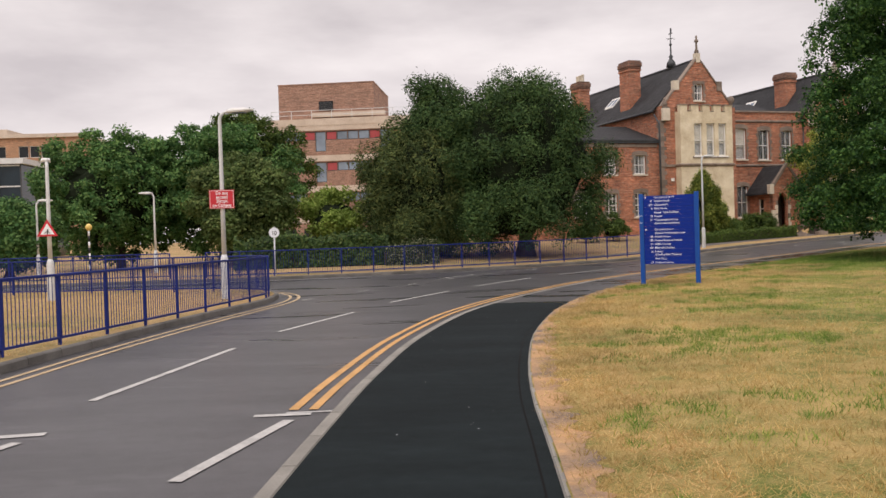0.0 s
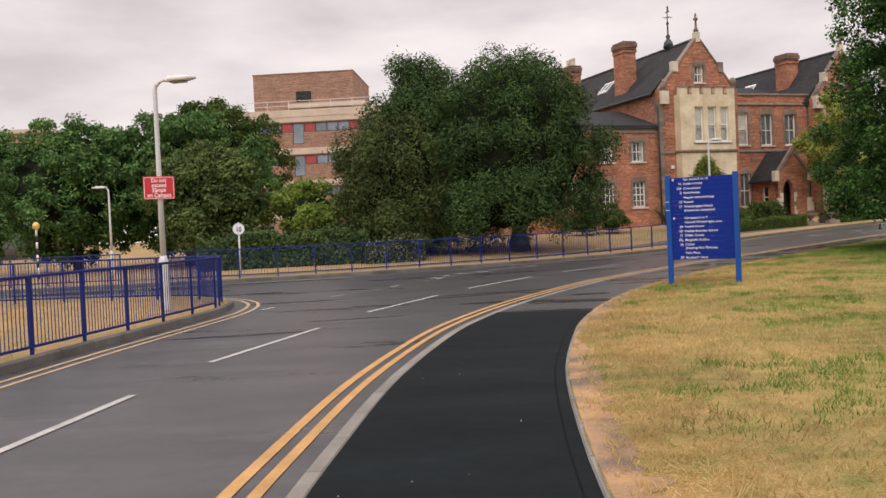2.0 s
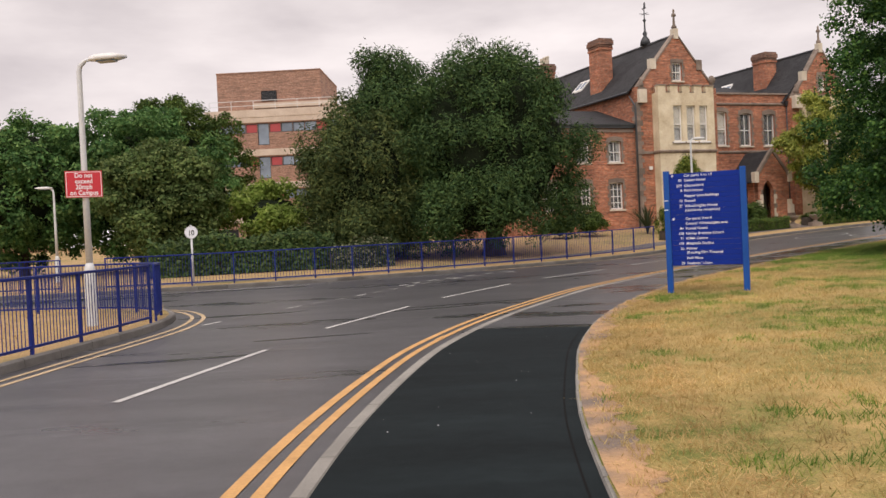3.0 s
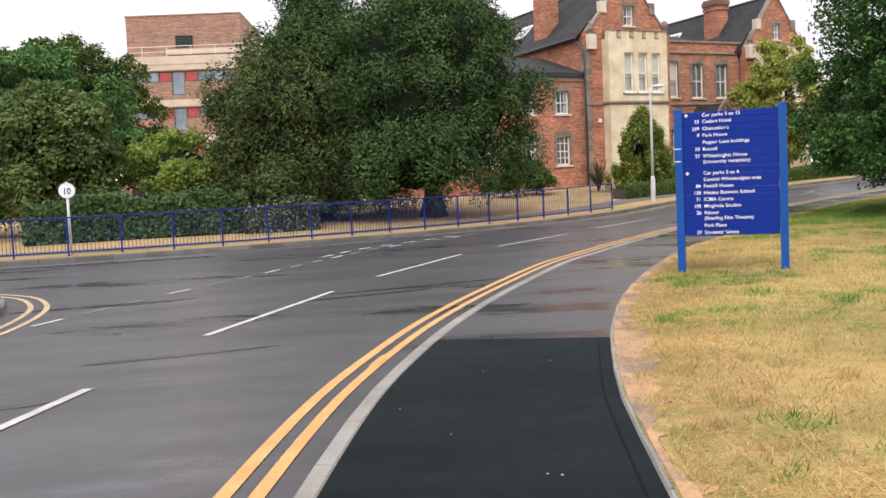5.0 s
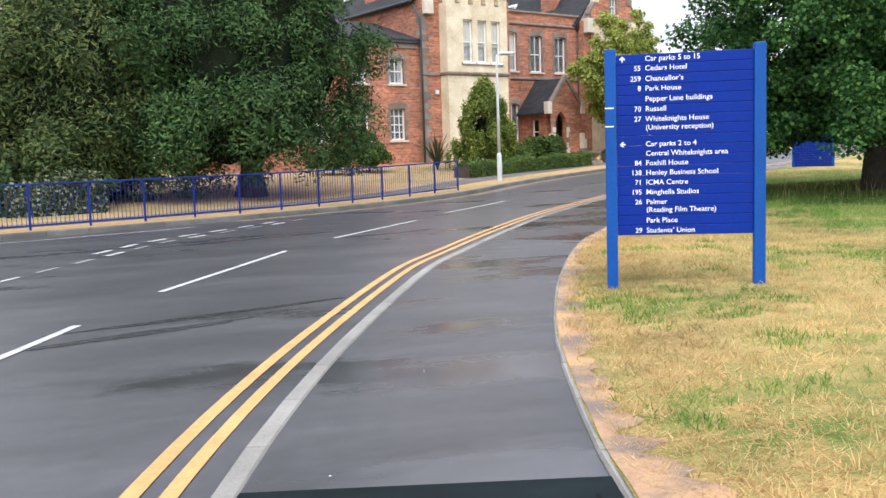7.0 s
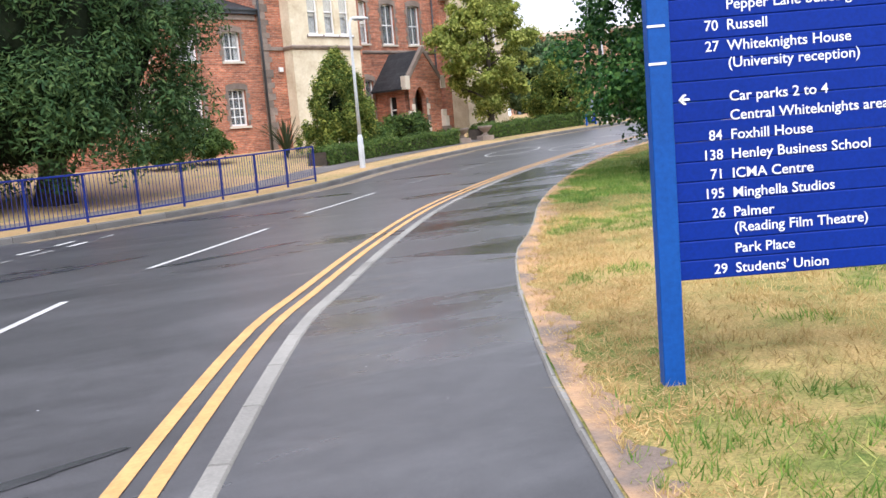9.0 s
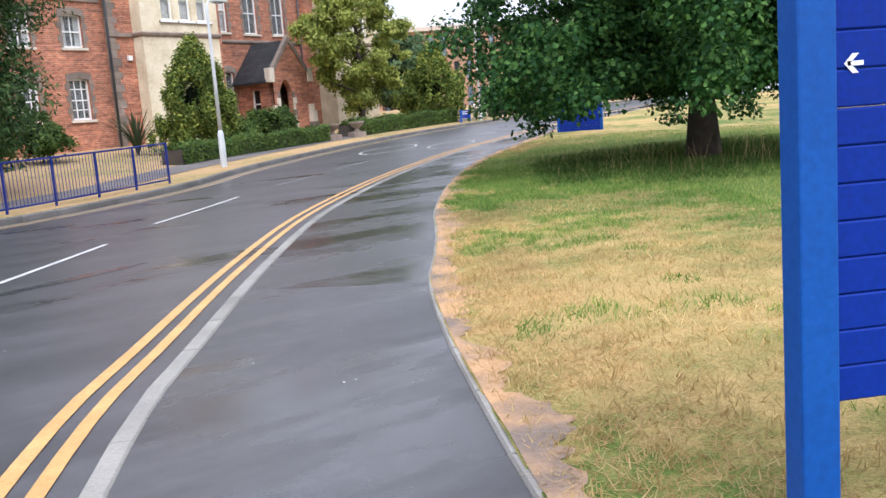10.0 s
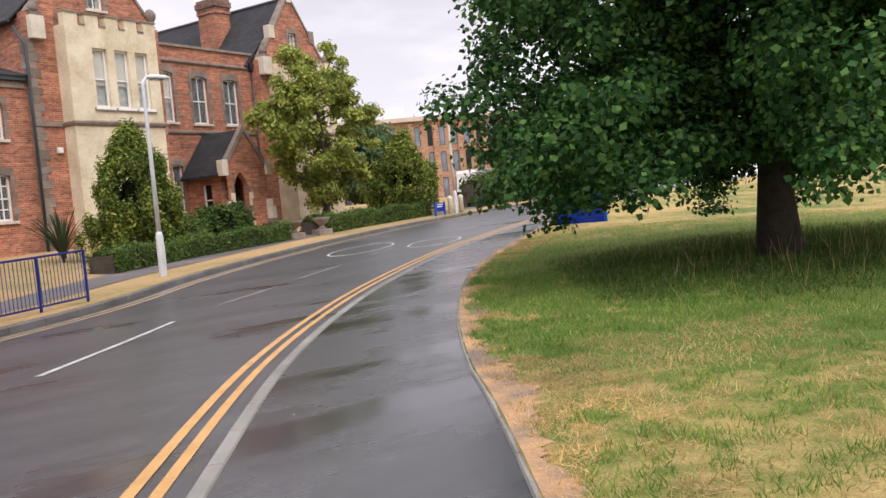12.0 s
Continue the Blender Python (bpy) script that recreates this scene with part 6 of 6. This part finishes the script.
lab = block_building("laboratory_block", "brown brick laboratory block with concrete bands and red panels", -20.4, 92, -2.5, 17.5, 14, 0.4, 4, 3.15, "brick_mod", lab_windows, 0.2)
for s in range(1, 5):
    part("band", Geo().box(-0.05, 17.55, -0.06, -0.003, s * 3.15 - 0.3, s * 3.15 + 0.3), "concrete", lab, "pale concrete band")
part("parapet", Geo().box(-0.1, 17.6, -0.1, 14, 12.8, 13.5), "concrete", lab, "pale concrete parapet")
part("plant_room", Geo().box(0.6, 10.7, 2.2, 13, 12.6, 17.4), "brick_mod", lab)
part("plant_parapet", Geo().box(0.55, 10.75, 2.15, 13.05, 17.4, 17.5), "brick_mod", lab)
part("ledge", Geo().box(4.2, 11.9, 1.6, 2.18, 13.9, 14.35), "concrete", lab, "pale concrete ledge")
part("vent", Geo().box(4.9, 6.4, 2.1, 2.19, 14.6, 15.6), "glass", lab, "dark louvred vent")
for k in range(7):
    part("louvre", Geo().box(4.95, 6.35, 2.05, 2.1, 14.65 + k * 0.13, 14.7 + k * 0.13), "lead", lab)
for k in range(9):
    part("roof_post", Geo().tube([(0.3 + k * 2.1, 0.3, 13.5), (0.3 + k * 2.1, 0.3, 14.4)], 0.03, 5), "galv", lab)
part("roof_rail", Geo().tube([(0.3, 0.3, 14.4), (17.2, 0.3, 14.4)], 0.03, 5).tube([(0.3, 0.3, 13.95), (17.2, 0.3, 13.95)], 0.025, 5), "galv", lab)

# orange brick block and dark glazed hall down the side road
far_left = block_building("office_block", "orange brick office block with strips of windows", -76.5, 118, 4, 24, 14, 0.5, 5, 3.1, "brick_orange",
                          lambda s: [(0.8 + 1.5 * k, 2.1 + 1.5 * k, 0.9, 2.5, "white") for k in range(15) if k % 5 != 4], 0.5)
part("roof_edge", Geo().box(-0.3, 24.3, -0.3, 14.3, 16.0, 16.5), "concrete", far_left, "pale roof edge")
part("plant_room", Geo().box(4, 13, 3, 10, 16.0, 17.6), "concrete", far_left)
hall = thing("glazed_hall", "dark glazed hall behind the trees", "building", pose(-66.5, 78, 0.3, 0, 0, 6))
part("wall", Geo().box(0, 26, 0, 12, -1, 9), "dark_glass_wall", hall, "dark glass wall")
for k in range(14):
    part("mullion", Geo().box(k * 2 - 0.05, k * 2 + 0.05, -0.12, -0.003, -1, 9), "lead", hall)
for k in range(5):
    part("transom", Geo().box(0, 26, -0.1, -0.003, 1.2 + k * 1.9, 1.32 + k * 1.9), "galv", hall)
part("roof_edge", Geo().box(-0.4, 26.4, -0.4, 12.4, 9.0, 9.5), "galv", hall, "grey metal roof edge")

# orange brick block with tall slit windows at the end of the road
def tall_windows(s):
    return [(0.75 + 1.5 * k, 1.4 + 1.5 * k, 0.35, 2.75, "pale" if (k * 3 + s) % 4 else "dark") for k in range(22)]


end_block = block_building("library_block", "orange brick block with tall slit windows beyond the trees", 60.5, 120, -30, 35, 16, -0.9, 4, 3.15, "brick_orange", tall_windows, 0.3)
for k in range(12):
    part("pier", Geo().box(-0.05 + 3.0 * k, 0.6 + 3.0 * k, -0.35, -0.003, -1, 12.6), "brick_orange", end_block)
part("roof_edge", Geo().box(-0.5, 35.5, -0.6, 16.5, 12.9, 13.4), "concrete", end_block, "pale roof edge")
part("plant_room", Geo().box(-6, 9, 4, 12, 12.6, 15.2), "white_metal", end_block, "pale plant room")


# ---------------- vehicles, bollards, seat of the bend ----------------
def car(name, label, x, y, heading, ln, wid, h, van=False, paint="car_white"):
    """A parked vehicle: shaped body, glasshouse, wheels with rims, lamps."""
    t = thing(name, label, "van" if van else "car", pose(x, y, garden(x, y), 0, 0, heading))
    if van:
        prof = [(0.0, 0.45), (0.0, 0.95), (0.75, 1.1), (1.35, h - 0.15), (1.7, h), (ln - 0.1, h - 0.04), (ln, h - 0.25), (ln, 0.45)]
    else:
        prof = [(0.0, 0.4), (0.0, 0.72), (0.95, 0.92), (1.6, h - 0.12), (2.1, h), (3.0, h - 0.03), (3.75, 0.98), (ln, 0.9), (ln, 0.4)]
    w = wid / 2
    rows = [[(px, yy * (1 - 0.13 * max(0, (pz - 1.0) / h)), pz) for px, pz in prof] for yy in (-w, -w * 0.96, 0, w * 0.96, w)]
    body = part("body", Geo().rings(rows, True), paint, t)
    g2 = Geo()
    z0, z1 = (1.15, h - 0.3) if van else (0.98, h - 0.1)
    x0, x1 = (1.0, 2.1) if van else (1.35, 3.3)
    for s in (-1, 1):
        g2.add([(x0, s * w * 0.985, z0), (x1 + (0.2 if not van else 0), s * w * 0.985, z0), (x1 - 0.15, s * w * 0.93, z1), (x0 + 0.45, s * w * 0.93, z1)], [(0, 1, 2, 3)])
    part("side_window", g2, "glass", body, "dark side glass")
    part("windscreen", Geo().add([(x0 - 0.22, -w * 0.8, z0 + 0.06), (x0 - 0.22, w * 0.8, z0 + 0.06), (x0 + 0.3, w * 0.74, z1 + 0.02), (x0 + 0.3, -w * 0.74, z1 + 0.02)], [(0, 1, 2, 3)]), "glass", body, "dark windscreen")
    for px in (0.8, ln - 0.85):
        for s in (-1, 1):
            yy = s * (w - 0.1)
            wh = part("wheel", Geo().rings([[(px + r * math.cos(a), yy + o, 0.32 + r * math.sin(a)) for a in (2 * math.pi * k / 18 for k in range(18))] for r, o in ((0.2, -0.1), (0.31, -0.1), (0.32, -0.07), (0.32, 0.07), (0.31, 0.11), (0.2, 0.115))], True), "tyre", t, "black tyre")
            part("rim", Geo().rings([[(px + r * math.cos(a), yy + s * 0.118, 0.32 + r * math.sin(a)) for a in (2 * math.pi * k / 12 for k in range(12))] for r in (0.2, 0.02)], False), "galv", wh, "silver rim")
    for s in (-1, 1):
        part("headlight", Geo().box(-0.02, 0.08, s * w * 0.75 - 0.16, s * w * 0.75 + 0.16, 0.62, 0.78), "glass_sky", body, "clear headlight")
    part("bumper", Geo().box(-0.06, 0.05, -w * 0.95, w * 0.95, 0.35, 0.55), "tyre", body, "dark bumper")


car("white_van", "white van parked beyond the hedge", 56.0, 86.5, 205, 5.0, 1.95, 2.2, True)
car("white_car", "pale car parked past the bend", 45.0, 71.0, 205, 4.3, 1.75, 1.45)
for x, y in ((31.9, 61.7), (32.9, 62.1)):
    b = thing("bollard", "short pale stone bollard beside the lamp", "bollard", pose(x, y, garden(x, y)), "bollards by the lamp")
    part("shaft", Geo().lathe(0, 0, [(0.12, -0.1), (0.12, 0.7), (0.13, 0.72), (0.13, 0.8), (0.06, 0.88)], 12), "pale_stone", b, "", True)

# ring-shaped speed marking on the bend
def ring_mark(cx, cy, a, b, turn, w):
    g2 = Geo()
    rows = []
    for k in range(41):
        t = 2 * math.pi * k / 40
        row = []
        for s in (1 - w / a, 1.0):
            u, v = a * s * math.cos(t), b * s * math.sin(t)
            x, y = cx + u * math.cos(turn) - v * math.sin(turn), cy + u * math.sin(turn) + v * math.cos(turn)
            row.append((x, y, rise(x, y) + 0.008))
        rows.append(row)
    solid("speed_marking_trim", g2.rings(rows, closed=False), "white_line", "worn white speed roundel on the road")


ring_mark(19.4, 50.1, 2.0, 0.75, radians(36), 0.14)
ring_mark(21.4, 49.1, 1.7, 0.7, radians(36), 0.14)


# ---------------- grass ----------------
def blades(name, label, pts, hgt, wid, mat, seed, lean=0.5):
    """Single upright blades, one triangle each."""
    rng = np.random.default_rng(seed)
    n = len(pts)
    a = rng.uniform(0, 2 * np.pi, n)
    h = hgt * rng.uniform(0.4, 1.3, n)
    s = np.stack([np.cos(a), np.sin(a), np.zeros(n)], 1) * (wid * rng.uniform(0.6, 1.4, n))[:, None]
    tip = pts + np.stack([rng.normal(size=n) * lean * h, rng.normal(size=n) * lean * h, h], 1)
    v = np.stack([pts - s, pts + s, tip], 1).reshape(-1, 3)
    me = bpy.data.meshes.new(name)
    me.vertices.add(3 * n)
    me.vertices.foreach_set("co", v.astype(np.float32).ravel())
    me.loops.add(3 * n)
    me.loops.foreach_set("vertex_index", np.arange(3 * n, dtype=np.int32))
    me.polygons.add(n)
    me.polygons.foreach_set("loop_start", np.arange(0, 3 * n, 3, dtype=np.int32))
    me.update(calc_edges=True)
    me.materials.append(M[mat])
    return tagged(new(name, me), label, "grass", kind="stuff")


def lawn_points(n, seed, off0, off1, y0, y1, power=1.0):
    """Points on the lawn between two distances from its edge."""
    rng = np.random.default_rng(seed)
    line = [p for p in lawn_line if y0 <= p.y <= y1]
    a = np.array([(p.x, p.y) for p in line])
    i = rng.integers(0, len(a) - 1, n)
    f = rng.uniform(0, 1, n)[:, None]
    c = a[i] + (a[i + 1] - a[i]) * f
    d = a[i + 1] - a[i]
    d /= np.linalg.norm(d, axis=1, keepdims=True)
    o = off0 + (off1 - off0) * rng.uniform(0, 1, n) ** power
    p = c + np.stack([d[:, 1], -d[:, 0]], 1) * o[:, None]
    z = np.array([lawn_height(x, y) for x, y in p])
    return np.column_stack([p, z - 0.004]), o


def patchy(p, scale, seed):
    return np.array([noise.noise(Vector((x * scale + seed, y * scale, seed))) for x, y, _ in p])


def lawn_cover(p, o):
    """How green the lawn is at each point: drifts, tufts, and the greener ground round the lime."""
    near_tree = np.hypot(p[:, 0] - LX, p[:, 1] - LY)
    return patchy(p, 0.45, 3.0) + 0.7 * patchy(p, 1.9, 9.0) + 0.9 * np.clip((9.5 - near_tree) / 5, 0, 1) + 0.05 * np.clip(o - 0.5, 0, 4) - 0.5 * np.clip((0.55 - o) / 0.5, 0, 1)


p, o = lawn_points(170000, 301, 0.06, 12.0, 2, 47, 1.2)
green = lawn_cover(p, o) > 0.2
thin = np.random.default_rng(5).uniform(0, 1, len(p)) < np.clip((o - 0.05) / 0.4, 0.3, 1)
blades("dry_grass", "short parched straw-coloured lawn blades", p[thin & ~green], 0.05, 0.005, "straw", 311, 0.8)
blades("green_grass", "greener tufts in the parched lawn", p[thin & green], 0.055, 0.005, "blade", 312, 0.7)
# a thicker sward along the footway, in tufts, with flattened straw between
p, o = lawn_points(150000, 305, 0.12, 4.2, 4, 40, 1.25)
k = lawn_cover(p, o)
tuft = patchy(p, 4.2, 31.0)
flat = (k < 0.12) & (tuft < 0.12)
blades("flat_straw", "flattened dead straw matted over the lawn", p[flat], 0.022, 0.0032, "straw", 315, 3.2)
blades("tufted_grass", "upright straw tufts standing in the lawn", p[(k < 0.3) & (tuft >= 0.16)], 0.075, 0.0036, "straw", 316, 0.6)
blades("green_tufts", "small green tufts along the lawn edge", p[(k >= 0.3) & (tuft > -0.1)], 0.07, 0.004, "lush", 317, 0.6)
p, o = lawn_points(40000, 302, 0.2, 8.0, 2, 46, 1.4)
k = patchy(p, 1.1, 21.0) + 0.45 * np.clip((9.5 - np.hypot(p[:, 0] - LX, p[:, 1] - LY)) / 5, 0, 1)
blades("lush_grass", "richer green patches in the lawn", p[k > 0.4], 0.065, 0.005, "lush", 313, 0.6)
p, o = lawn_points(75000, 303, 0.06, 1.0, 2, 46, 1.1)
k = patchy(p, 1.3, 41.0) + 0.6 * patchy(p, 5.0, 43.0) + np.clip((o - 0.1) * 1.6, -0.2, 0.7)
blades("edge_straw", "loose dead straw littered along the footway edge", p[(k > 0.12) & (lawn_cover(p, o) < 0.35)], 0.026, 0.0042, "dead_straw", 314, 2.4)
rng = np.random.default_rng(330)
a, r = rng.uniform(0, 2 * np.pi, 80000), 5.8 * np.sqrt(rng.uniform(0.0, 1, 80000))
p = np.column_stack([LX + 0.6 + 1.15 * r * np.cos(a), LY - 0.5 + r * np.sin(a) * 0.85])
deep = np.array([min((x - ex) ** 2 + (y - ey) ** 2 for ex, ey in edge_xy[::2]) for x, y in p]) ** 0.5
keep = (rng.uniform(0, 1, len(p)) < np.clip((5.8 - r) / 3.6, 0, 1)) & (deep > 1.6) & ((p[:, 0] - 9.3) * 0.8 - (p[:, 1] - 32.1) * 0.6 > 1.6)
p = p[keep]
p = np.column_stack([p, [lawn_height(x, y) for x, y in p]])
# blades carry the tree's shade in their colour besides their own deep green
blades("long_grass", "long uncut dark green grass with the lime shade in its colour", p, 0.1, 0.007, "shade_blade", 331, 0.8)
blades("seed_heads", "thin pale seed stalks over the long grass", p[::60], 0.5, 0.0035, "straw", 332, 0.25)
p = np.column_stack([rng.uniform(-26, -4.6, 50000), rng.uniform(8, 29, 50000)])
edge = np.interp(p[:, 1], [9, 13, 17, 21, 23.6, 26.8, 28.2, 29.4], [-5.3, -5.2, -5.05, -4.7, -4.5, -5.5, -7.8, -12.5])
p = p[p[:, 0] < edge]
p = np.column_stack([p, [rise(x, y) + 0.112 for x, y in p]])
blades("verge_grass", "dry straw grass behind the railing", p, 0.06, 0.007, "straw", 341, 0.8)


# standing wet on the carriageway
def puddle(cx, cy, a, b, turn, seed, mat="wet"):
    g2 = Geo()
    rows = []
    for s in (0.0, 0.55, 1.0):
        row = []
        for k in range(36):
            t = 2 * math.pi * k / 36
            f = s * (1 + 0.35 * noise.noise(Vector((math.cos(t) * 1.6 + seed, math.sin(t) * 1.6, 0))) + 0.15 * noise.noise(Vector((math.cos(t) * 5 + seed, math.sin(t) * 5, 3))))
            u, v = a * f * math.cos(t), b * f * math.sin(t)
            x, y = cx + u * math.cos(turn) - v * math.sin(turn), cy + u * math.sin(turn) + v * math.cos(turn)
            row.append((x, y, rise(x, y) + 0.004 + (0.0125 if mat == "wet_path" else 0)))
        rows.append(row)
    solid("puddle_water", g2.rings(rows, closed=True), "wet", "thin film of standing rain water on the asphalt", smooth=True)


M["wet"] = asphalt("wet_asphalt_film", (0.058, 0.058, 0.062), (0.08, 0.08, 0.084), 0.6, 180.0, 0.2)
puddle(-6.8, 34.0, 3.4, 0.45, radians(6), 1)
puddle(-10.8, 32.6, 2.6, 0.9, radians(4), 2)
puddle(0.6, 24.2, 0.9, 0.1, radians(20), 4)
puddle(-3.2, 24.7, 1.1, 0.16, radians(12), 5)
puddle(-2.9, 18.2, 1.0, 0.1, radians(10), 11)
puddle(-1.3, 20.1, 0.9, 0.06, radians(14), 12)
puddle(1.2, 24.9, 1.3, 0.08, radians(18), 13)
puddle(4.9, 33.0, 1.2, 0.12, radians(24), 14)
puddle(2.2, 33.4, 1.6, 0.16, radians(24), 7)

# fallen petals and leaf scraps on the asphalt
rng = np.random.default_rng(77)
geo = Geo()
for k in range(70):
    y = rng.uniform(3, 36)
    e = min(yellow_line, key=lambda q: abs(q.y - y))
    x = e.x + 0.6 + rng.uniform(0, 1.25) if k % 4 else e.x - rng.uniform(0.2, 5)
    s, a = rng.uniform(0.004, 0.012), rng.uniform(0, 6.28)
    z = rise(x, y) + 0.026
    geo.add([(x + s * math.cos(a + d) * (1 if i % 2 else 0.6), y + s * math.sin(a + d) * (1 if i % 2 else 0.6), z) for i, d in enumerate((0, 1.57, 3.14, 4.71))], [(0, 1, 2, 3)])
scraps = geo.mesh("fallen_petals")
scraps.materials.append(M["letter"])
tagged(new("fallen_petals", scraps), "tiny pale petals scattered on the asphalt", "litter", kind="stuff")
